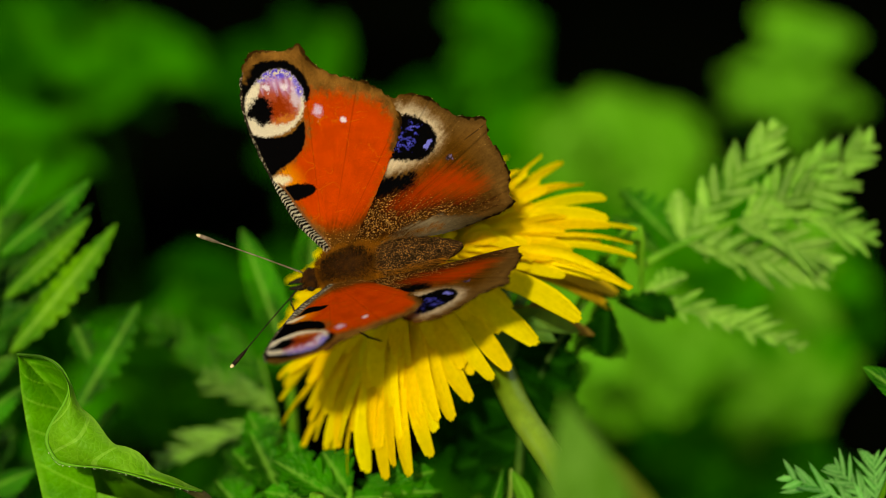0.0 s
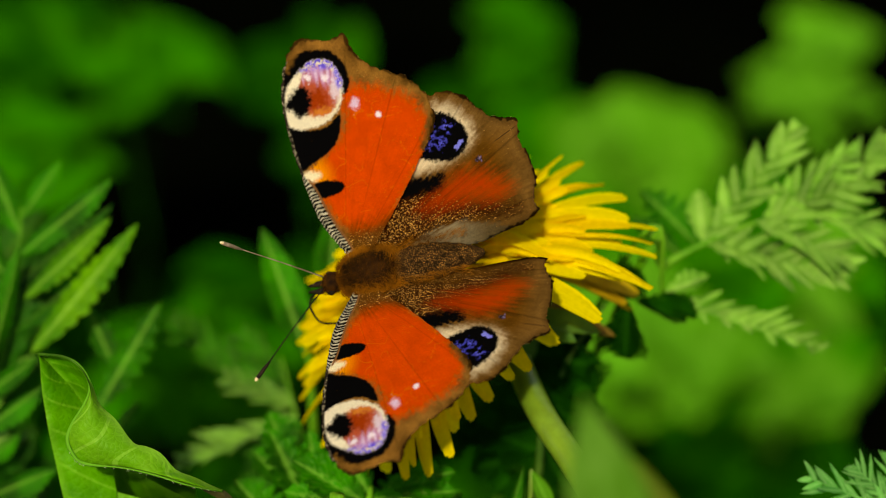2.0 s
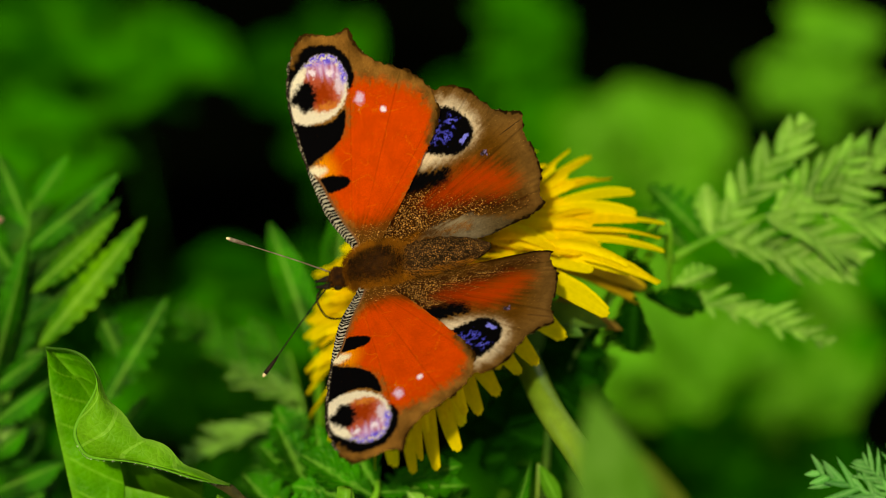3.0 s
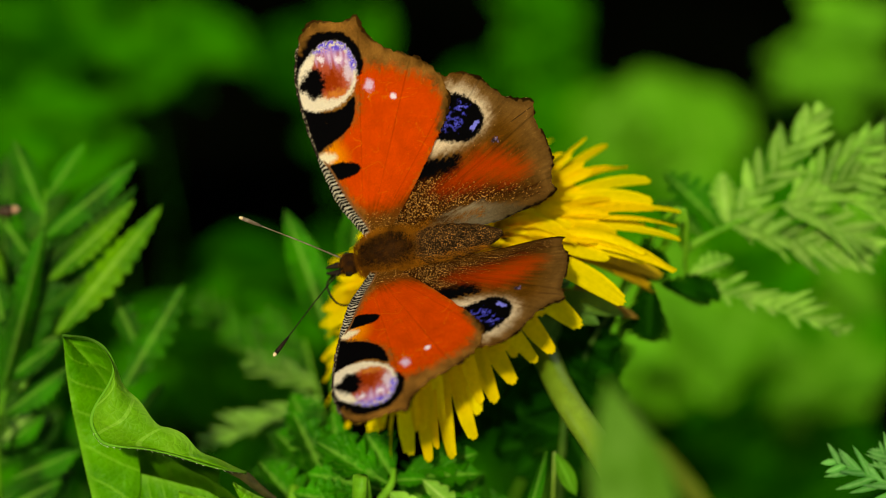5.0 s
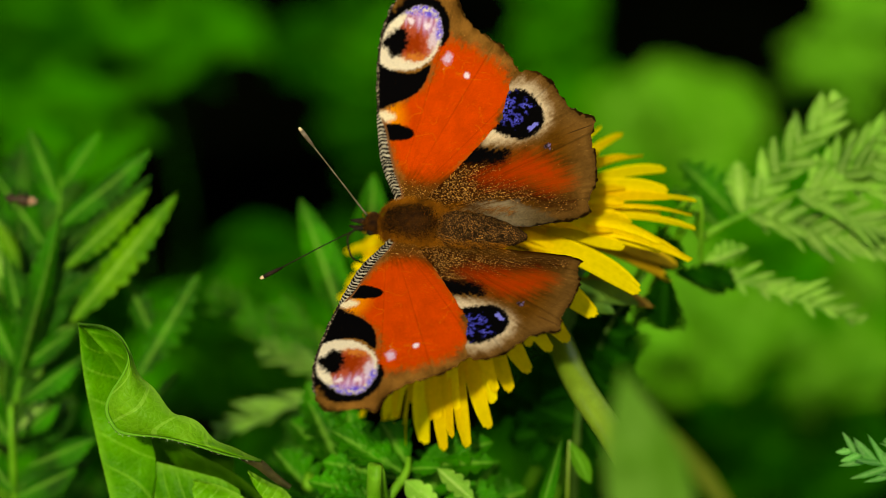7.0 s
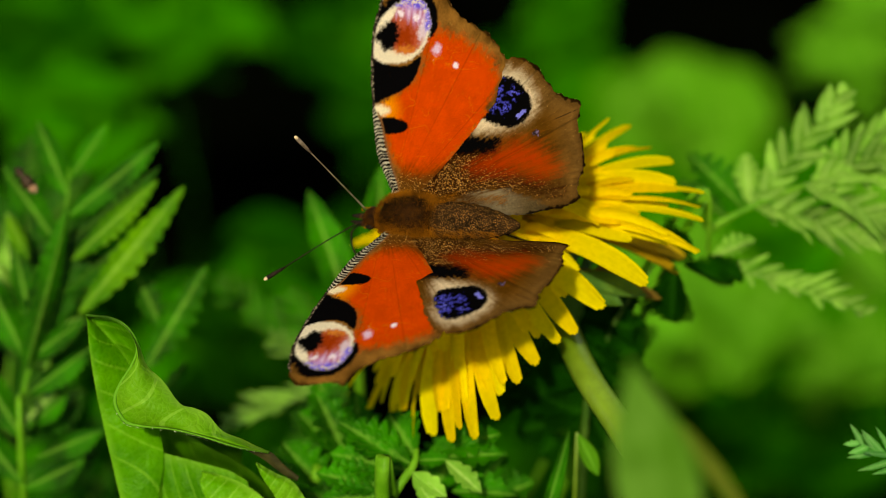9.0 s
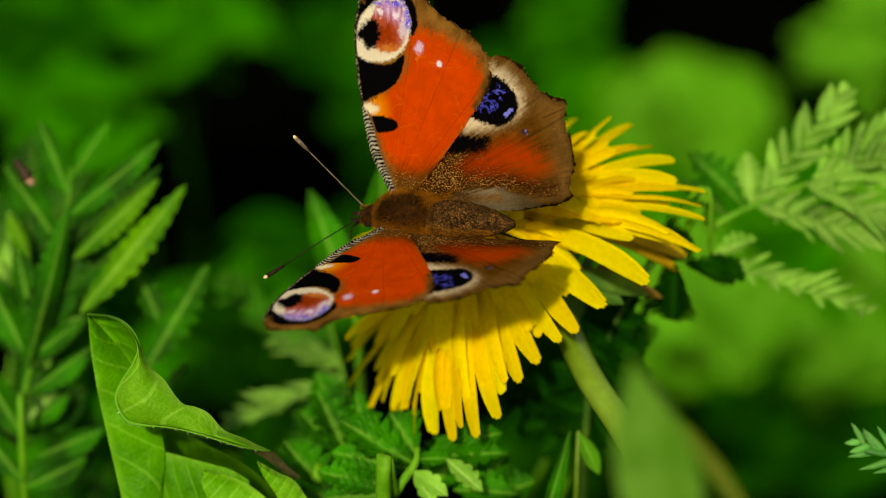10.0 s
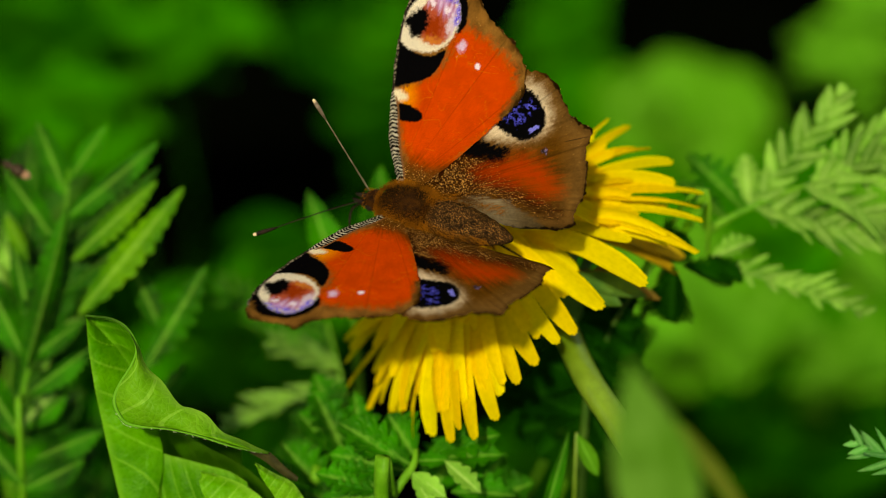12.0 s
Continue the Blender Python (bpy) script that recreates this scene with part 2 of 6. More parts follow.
def tube(pts, radii, n=16, sides=10):
    """Verts and faces of a tapering tube along smooth points."""
    line = curve_points(pts, n)
    verts, faces = [], []
    side = None
    for i, p in enumerate(line):
        t = (line[min(i + 1, n)] - line[max(i - 1, 0)]).normalized()
        if side is None:
            side = t.orthogonal().normalized()
        side = (side - t * side.dot(t)).normalized()
        up = t.cross(side)
        u = i / n * (len(radii) - 1)
        k = min(int(u), len(radii) - 2)
        r = radii[k] + (radii[k + 1] - radii[k]) * (u - k)
        for j in range(sides):
            a = 2 * math.pi * j / sides
            verts.append(p + (side * math.cos(a) + up * math.sin(a)) * r)
    for i in range(n):
        for j in range(sides):
            a, b = i * sides + j, i * sides + (j + 1) % sides
            faces.append((a, b, b + sides, a + sides))
    faces.append(tuple(range(sides))[::-1])
    faces.append(tuple(range(n * sides, (n + 1) * sides)))
    return verts, faces


def to_soil(p, shift=(0, 0)):
    """Points from a world place down to a root in the soil."""
    p = Vector(p)
    root = Vector((p.x + shift[0], p.y + shift[1], -0.004))
    return [p, p.lerp(root, 0.35) + Vector((0, 0, 0.12 * p.z)) * 0.3, p.lerp(root, 0.7) + Vector((0, 0, 0.02)), root]


def blade_data(name, a, b, facing, width, mat, lobes=0, depth=0.4, slant=0.5, fold=0.25, droop=0.05, origin=Vector(), wide=0.45, side_only=0, wave=0.0, steps=9, taper=0.75):
    """A leaf blade from a to b (world), facing that way; lobed along its edges where lobes > 0."""
    a, b = Vector(a), Vector(b)
    x = b - a
    length = x.length
    x.normalize()
    n = Vector(facing)
    n = (n - x * n.dot(x)).normalized()
    y = n.cross(x)
    rows = max(lobes, 2) * (steps if lobes else 7)
    verts, faces, info = [], [], []
    for i in range(rows + 1):
        s = i / rows
        w = width * 0.5 * math.sin(math.pi * s ** (math.log(0.5) / math.log(wide))) ** taper if 0 < s < 1 else 0.0
        m = 1.0
        if lobes:
            u = (s * lobes) % 1.0
            uneven = 0.86 + 0.28 * (math.sin(int(s * lobes) * 12.9 + length * 9000) * 43.7 % 1.0)
            m = (1 - depth) + depth * (math.sin(math.pi * min(1, u ** 0.65)) ** 0.7 * uneven if 0 < u < 1 else 0)
        for j in range(-3, 4):
            v = j / 3
            ww = w * (m if not side_only or v * side_only > 0 else 0.45)
            lift = abs(v) * ww * fold - droop * length * s * s + wave * length * math.sin(s * 17 + v * 3) * abs(v)
            run = s * length + slant * abs(v) * ww * (1 - s)
            verts.append(a + x * run + y * (v * ww) + n * lift - origin)
            info.append((s, abs(v)))
    for i in range(rows):
        for j in range(6):
            k = i * 7 + j
            faces.append((k, k + 1, k + 8, k + 7))
    return mesh(name, verts, faces, mat, blade=info)


def comb_data(name, a, b, facing, width, mat, lobes, origin=Vector(), side_only=0, droop=0.05, seed=0):
    """A comb-like leaflet: a thin midrib with slanting pointed lobes along both sides."""
    r = random.Random(seed)
    a, b = Vector(a), Vector(b)
    x = b - a
    length = x.length
    x.normalize()
    n = Vector(facing)
    n = (n - x * n.dot(x)).normalized()
    y = n.cross(x)
    verts, faces, info = [], [], []

    def strip(rows):
        """Rows of left edge, middle and right edge."""
        k = len(verts)
        for i, (left, mid, right, s) in enumerate(rows):
            verts.extend((left - origin, mid - origin, right - origin))
            info.extend(((s, 0.9), (s, 0.0), (s, 0.9)))
            if i:
                q = k + i * 3
                faces.extend(((q - 3, q - 2, q + 1, q), (q - 2, q - 1, q + 2, q + 1)))

    def at(s):
        return a + x * (s * length) - n * (droop * length * s * s)

    strip([(at(s) + y * width * (0.05 - 0.04 * s), at(s) + n * width * 0.02, at(s) - y * width * (0.05 - 0.04 * s), s) for s in (0, 0.25, 0.5, 0.75, 1.0)])
    for i in range(lobes):
        for sgn in (-1, 1):
            if side_only and sgn != side_only and i % 2:
                continue
            s = (i + 0.6 + 0.25 * sgn + r.uniform(-0.1, 0.1)) / (lobes + 0.6)
            reach = width * 0.72 * math.sin(math.pi * min(1.0, 0.16 + 0.80 * s)) ** 0.8 * r.uniform(0.72, 1.15) * (1.0 if not side_only or sgn == side_only else 0.5)
            slant = radians(r.uniform(30, 54))
            d = (x * math.cos(slant) + y * sgn * math.sin(slant) + n * r.uniform(-0.3, 0.6)).normalized()
            w = n.cross(d).normalized() * length / lobes * 0.33
            bow = x * reach * r.uniform(0.12, 0.24)
            lift = n * r.uniform(0.1, 0.3) * w.length
            root = at(s)
            strip([(root + d * reach * t + bow * t * t + w * h + lift * (1 if h > 0 else 0), root + d * reach * t + bow * t * t, root + d * reach * t + bow * t * t - w * h - lift * 0.4, 0.2 + 0.6 * t) for t, h in ((0, 0.75), (0.35, 1.0), (0.7, 0.75), (0.92, 0.3), (1.0, 0.02))])
    return mesh(name, verts, faces, mat, blade=info)


def ruled(curve_a, curve_b, n, m, bulge, origin):
    """Verts and faces of a bowed skin between two smooth lines (world)."""
    a, b = curve_points(curve_a, n), curve_points(curve_b, n)
    verts, faces, info = [], [], []
    for i in range(n + 1):
        for j in range(m + 1):
            v = j / m
            wob = noise.noise(a[i] * 260 + Vector((v * 2, 0, 0))) * 0.00035
            verts.append(a[i].lerp(b[i], v) + BACK * (bulge * 4 * v * (1 - v) * 0.001 + wob) - origin)
            info.append((i / n, 0.06 + 0.9 * v))
    for i in range(n):
        for j in range(m):
            k = i * (m + 1) + j
            faces.append((k, k + 1, k + m + 2, k + m + 1))
    return verts, faces, info


# ---- ground ----
R = random.Random(7)


def ground():
    verts, faces = [], []
    rings = [0.0, 0.15, 0.3, 0.5, 0.8, 1.4, 3, 8, 30, 150, 900]
    n = 48
    for r in rings:
        for k in range(n):
            a = 2 * math.pi * k / n
            p = Vector((r * math.cos(a), r * math.sin(a) + 0.1, 0))
            p.z = 0.006 * noise.noise(p * 12) if r < 5 else 0
            verts.append(p)
    for i in range(len(rings) - 1):
        for k in range(n):
            faces.append((i * n + k, (i + 1) * n + k, (i + 1) * n + (k + 1) % n, i * n + (k + 1) % n))
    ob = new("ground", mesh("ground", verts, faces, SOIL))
    tagged(ob, "soil under the meadow plants, painted black for deep shade", "ground", kind="structure")


ground()

# ---- dandelion ----
HUB = Vector((2.8, -4.2, -16.5))
AXIS = way((-0.55, 0.68, 0.46))
FLOWER_BASE = spot(HUB)
SIDE = (RIGHT - AXIS * RIGHT.dot(AXIS)).normalized()
FLOWER_TURN = Matrix((SIDE, AXIS.cross(SIDE), AXIS)).transposed().to_4x4()
# long petals: bearing about the head in degrees, reach, height of the tip and width in mm
PETALS_RIGHT = [(51, 16.8, 4.2, 1.4), (44, 17.8, 4.4, 1.4), (29, 17.3, 3.7, 1.7), (20, 20.6, 2.9, 2.1), (14, 19.3, 1.4, 1.8), (11, 21.1, 0.8, 2.0), (5, 22.6, -1.2, 2.0),
                (-3, 22.2, -2.0, 1.8), (-3, 24.4, -5.2, 1.1), (-9, 23.9, -5.1, 1.2), (-13, 24.0, -6.0, 1.3), (-23, 23.9, -6.9, 1.3), (-23, 22.9, -5.7, 1.4), (-23, 21.9, -3.1, 1.7), (-23, 17.6, -0.6, 1.6),
                (-41, 21.0, -4.4, 2.3), (-55, 18.0, -3.8, 2.5), (-62, 15.1, -1.0, 2.0)]
PETALS_LOW = [(-69, 18.2, -3.9, 1.9), (-76, 18.6, -3.3, 1.8), (-87, 18.8, -4.0, 2.0), (-95, 20.1, -4.3, 2.0), (-104, 23.2, -5.8, 1.9), (-104, 21.0, -3.7, 2.0), (-111, 25.0, -6.2, 1.9),
              (-113, 24.9, -4.4, 1.6), (-119, 25.0, -6.2, 1.7), (-125, 24.6, -5.2, 2.1), (-135, 25.2, -6.3, 0.9), (-144, 25.6, -5.4, 1.6), (-150, 23.8, -3.3, 1.2), (-154, 25.4, -3.6, 1.4),
              (-163, 25.6, -1.8, 1.7), (-168, 24.4, 0.0, 1.1), (-174, 23.4, 1.2, 1.0), (-177, 21.4, 3.0, 1.3), (180, 21.5, 4.2, 1.1)]


def petal_data(name, bearing, reach, height, width, arch, r):
    """One strap petal in the head's space: rises from the hub, arches over and ends in five blunt teeth."""
    rows, cols = 12, 6
    width *= 1.18
    a = radians(bearing)
    out, across, up = Vector((math.cos(a), math.sin(a), 0)), Vector((-math.sin(a), math.cos(a), 0)), Vector((0, 0, 1))
    start, tip = out * 2.4 + up * 1.2, out * reach + up * height
    knee = start.lerp(tip, 0.40 + r.uniform(-0.06, 0.06)) + up * arch * r.uniform(0.8, 1.1) + across * r.uniform(-1.2, 1.2)
    bend = start.lerp(tip, 0.80) + up * arch * r.uniform(0.45, 0.75) + across * r.uniform(-0.9, 0.9)
    roll, cup, wave = radians(r.uniform(-24, 24)), r.uniform(-0.06, 0.24), r.uniform(0, 6)
    verts, faces, info = [], [], []
    for i in range(rows + 1):
        s = i / rows
        q = 1 - s
        p = start * q ** 3 + knee * (3 * s * q * q) + bend * (3 * s * s * q) + tip * s ** 3
        t = ((knee - start) * q * q + (bend - knee) * (2 * s * q) + (tip - bend) * s * s).normalized()
        n = t.cross(across).normalized() * -1
        side = (across * math.cos(roll * s) + n * math.sin(roll * s)).normalized()
        n = side.cross(t) * -1 if side.cross(t).dot(n) < 0 else side.cross(t)
        w = width * (0.42 + 0.58 * min(1, s * 1.7) ** 0.8) * (1.0 if s < 0.78 else 1 - 0.42 * ((s - 0.78) / 0.22) ** 2) * (1 + 0.05 * math.sin(s * 7 + wave))
        for j in range(cols + 1):
            v = j / cols * 2 - 1
            tooth = (0.5 * (0.55 if j % 2 else 1.0) * (1.25 - abs(v)) * width / 2 if i == rows else 0)
            lift = cup * width * v * v + 0.045 * width * math.cos(v * 9.4) * min(1, s * 3)
            verts.append((p + t * tooth + side * (v * w * 0.5) + n * lift) * 0.001)
            info.append((s, abs(v)))
    for i in range(rows):
        for j in range(cols):
            k = i * (cols + 1) + j
            faces.append((k, k + 1, k + cols + 2, k + cols + 1))
    return mesh(name, verts, faces, PETAL, blade=info)


def dandelion():
    flower = thing("dandelion", FLOWER_BASE, "yellow dandelion flower head with drooping ray petals on a pale stalk", "flower")
    r = random.Random(12)

    def arch_at(bearing):
        """Petals facing the light side arch high, those at the far side lie flat."""
        low = max(0.0, math.cos(radians(bearing + 70)))
        return 2.5 + 6.0 * low ** 0.7

    rows = PETALS_RIGHT + PETALS_LOW
    rows = rows + [(b, 15.5 - 3.5 * math.sin(radians((b - 55) * 1.5)) + r.uniform(-1, 1), 4.5 + r.uniform(-0.6, 0.8), 1.5) for b in range(58, 150, 8)]
    rows += [(b, 18.5 + r.uniform(-2, 2), 6.0 + r.uniform(-0.6, 0.8), 1.4) for b in range(148, 180, 4)]
    for bearing, reach, height, width in rows:
        part("ray_floret", petal_data("ray_floret", bearing, reach, height, width, arch_at(bearing), r), flower, at=FLOWER_TURN)
    # shorter layers that lie over the long petals; few of them in the gap on the side of the stalk
    for share, lift, count in ((0.88, 1.8, 1), (0.74, 4.2, 2), (0.58, 6.2, 2), (0.44, 7.4, 1)):
        for bearing, reach, height, width in rows:
            gap = -70 < bearing < -30
            for k in range(1 if gap or bearing > 52 else count + (bearing < -100)):
                b = bearing + r.uniform(-9, 9)
                long = reach * share * r.uniform(0.93, 1.06) * (0.85 if gap else 1.0)
                h = height * share + lift + r.uniform(-1.0, 1.2)
                part("ray_floret", petal_data("ray_floret", b, long, h, r.uniform(1.3, 2.1), arch_at(b) * share, r), flower, at=FLOWER_TURN)
    # young florets in the middle
    for ring, (count, reach, height) in enumerate(((24, 8.0, 8.0), (18, 6.0, 9.0), (12, 4.4, 9.6))):
        for i in range(count):
            b = 360 * (i + 0.5 * ring + r.uniform(-0.3, 0.3)) / count
            part("ray_floret", petal_data("ray_floret", b, reach * r.uniform(0.85, 1.15), height + r.uniform(-0.6, 0.6), r.uniform(0.9, 1.4), 2.5, r), flower, at=FLOWER_TURN)
    # cup under the petals
    prof = [(0.0003, 0.0035), (0.0036, 0.0030), (0.0050, 0.0005), (0.0058, -0.003), (0.0058, -0.007), (0.0049, -0.0105), (0.0030, -0.0128), (0.0017, -0.0138)]
    verts, faces = [], []
    for rad, h in prof:
        for j in range(20):
            t = 2 * math.pi * j / 20
            verts.append(FLOWER_TURN @ Vector((rad * math.cos(t), rad * math.sin(t), h)))
    for i in range(len(prof) - 1):
        for j in range(20):
            faces.append((i * 20 + j, i * 20 + (j + 1) % 20, i * 20 + 20 + (j + 1) % 20, i * 20 + 20 + j))
    part("flower_cup", mesh("flower_cup", verts, faces, BRACT), flower, "green cup under the petals")
    turn3 = FLOWER_TURN.to_3x3()

    def outward(deg):
        return turn3 @ Vector((math.cos(radians(deg)), math.sin(radians(deg)), 0))

    for i in range(16):
        out = outward(360 * (i + r.uniform(-0.2, 0.2)) / 16)
        base, tip = out * 0.0050 - AXIS * 0.010, out * (0.0068 + r.uniform(0, 0.001)) + AXIS * 0.003
        part("bract", blade_data("bract", base, tip, out, 0.0026, BRACT, fold=-0.2, droop=-0.04), flower)
    for i in range(13):
        bearing = 360 * (i + r.uniform(-0.3, 0.3)) / 13
        if 230 < bearing < 345:
            continue
        out = outward(bearing)
        base, tip = out * 0.0045 - AXIS * 0.0105, out * (0.012 + r.uniform(-0.002, 0.003)) - AXIS * r.uniform(0.005, 0.011)
        part("outer_bract", blade_data("outer_bract", base, tip, AXIS, 0.0030, DRY if i % 3 == 0 else BRACT, fold=0.2, droop=0.22), flower)
    # two withered petals that hang beside the gap, and bracts bent outwards with brown ends
    for bearing, reach, height, width in ((-5, 15.8, -13.2, 2.5), (1, 17.2, -12.6, 2.2)):
        part("withered_petal", petal_data("withered_petal", bearing, reach, height, width, 6.0, r), flower, "withered brown-yellow petal", at=FLOWER_TURN).data.materials[0] = WITHERED
    for bearing, reach, drop, mat in ((-28, 15.0, 10.0, BRACT), (-38, 13.0, 9.0, BRACT), (-20, 15.0, 12.5, DRY)):
        out = outward(bearing)
        part("outer_bract", blade_data("outer_bract", out * 0.0048 - AXIS * 0.006, out * reach * MM - AXIS * drop * MM, AXIS, 0.0034, mat, fold=0.3, droop=0.12), flower)
    foot = -AXIS * 0.0115
    way_down = [foot] + [spot(p) - FLOWER_BASE for p in ((11.9, -18.6, -5.0), (15.4, -23.9, 1.0), (18.9, -29.3, 5.5), (22.5, -35.5, 9.0), (27.0, -45.0, 13.0), (33.0, -60.0, 14.0), (42.0, -85.0, 8.0))]
    root = Vector((FLOWER_BASE.x + 0.075, FLOWER_BASE.y - 0.07, 0)) - FLOWER_BASE
    way_down += [way_down[-1].lerp(root, 0.25), way_down[-1].lerp(root, 0.6), root]
    v, f = tube(way_down, [0.0016, 0.0017, 0.00175, 0.0018, 0.0022, 0.0024], 50, 14)
    part("stalk", mesh("stalk", v, f, STALK), flower, "pale green hollow stalk")


dandelion()

# ---- butterfly ----


def hashed(ix, iy, seed):
    h = np.sin(ix * 127.1 + iy * 311.7 + seed * 74.7) * 43758.5453
    return h - np.floor(h)


def grain(x, y, size, seed=0):
    """Smooth value noise from 0 to 1 over cells of that size."""
    x, y = x / size, y / size
    ix, iy = np.floor(x), np.floor(y)
    fx, fy = x - ix, y - iy
    fx, fy = fx * fx * (3 - 2 * fx), fy * fy * (3 - 2 * fy)
    a, b = hashed(ix, iy, seed), hashed(ix + 1, iy, seed)
    c, d = hashed(ix, iy + 1, seed), hashed(ix + 1, iy + 1, seed)
    return (a * (1 - fx) + b * fx) * (1 - fy) + (c * (1 - fx) + d * fx) * fy


def ease(x, lo, hi):
    t = np.clip((x - lo) / (hi - lo), 0, 1)
    return t * t * (3 - 2 * t)


def loop2(pts, n=6):
    """Closed smooth outline through plane points."""
    p = np.array(pts, float)
    out = []
    for i in range(len(p)):
        a, b, c, d = p[i - 1], p[i], p[(i + 1) % len(p)], p[(i + 2) % len(p)]
        for k in range(n):
            u = k / n
            out.append(0.5 * (2 * b + (c - a) * u + (2 * a - 5 * b + 4 * c - d) * u * u + (3 * b - 3 * c + d - a) * u ** 3))
    return np.array(out)


def inside(x, y, pts):
    """Signed distance to a closed outline, positive within."""
    d = np.full(x.shape, 1e9)
    odd = np.zeros(x.shape, bool)
    for (ax, ay), (bx, by) in zip(pts, np.roll(pts, -1, 0)):
        ex, ey = bx - ax, by - ay
        t = np.clip(((x - ax) * ex + (y - ay) * ey) / (ex * ex + ey * ey + 1e-12), 0, 1)
        d = np.minimum(d, (x - ax - t * ex) ** 2 + (y - ay - t * ey) ** 2)
        hit = ((ay > y) != (by > y)) & (x < ex * (y - ay) / (ey if abs(ey) > 1e-12 else 1e-12) + ax)
        odd ^= hit
    return np.sqrt(d) * np.where(odd, 1, -1)


def oval(x, y, cx, cy, a, b, turn=0):
    """About the distance in mm inside an oval."""
    c, s = math.cos(radians(turn)), math.sin(radians(turn))
    u, v = (x - cx) * c + (y - cy) * s, -(x - cx) * s + (y - cy) * c
    return (1 - np.sqrt((u / a) ** 2 + (v / b) ** 2)) * min(a, b)


def lay(col, cover, tint):
    cover = np.clip(cover, 0, 1)[:, None]
    return col * (1 - cover) + np.array(tint) * cover


FORE = loop2([(0.0, 0.6), (-1.1, 2.5), (-2.5, 5.3), (-3.2, 8.1), (-3.7, 11.3), (-4.0, 14.2), (-4.2, 17.5), (-4.0, 20.6), (-3.3, 23.2), (-2.2, 25.2), (-0.5, 26.5),
              (1.2, 26.3), (2.8, 26.0), (4.1, 25.9), (4.95, 26.1), (5.1, 25.0), (5.5, 23.8), (6.4, 22.7), (7.8, 21.6), (9.3, 20.6), (10.9, 19.6), (12.1, 18.4), (12.9, 16.9), (13.0, 15.0),
              (12.2, 12.7), (10.4, 10.1), (8.4, 7.7), (6.5, 5.4), (4.6, 3.3), (2.6, 1.2), (1.2, 0.2)])
HIND = loop2([(0.6, 0.4), (3.5, 4.6), (6.5, 9.0), (9.5, 14.0), (11.3, 16.6), (13.1, 17.4), (14.9, 17.2), (16.4, 16.4), (17.6, 15.3), (18.8, 13.9), (20.2, 12.9), (21.5, 12.5), (22.3, 12.0),
              (22.1, 10.4), (22.5, 8.3), (22.8, 6.4), (22.9, 4.9), (22.4, 3.2), (22.4, 1.7), (21.2, 1.0), (19.3, 0.4), (17.3, 0.0), (15.6, -0.4), (13.8, -0.5), (11.0, -0.3), (7.0, 0.0), (3.0, 0.0)])
CREAM, RUST, INK = (0.70, 0.62, 0.46), (0.53, 0.047, 0.001), (0.002, 0.0018, 0.002)
LILAC, VIOLET = (0.70, 0.50, 0.78), (0.19, 0.17, 0.72)


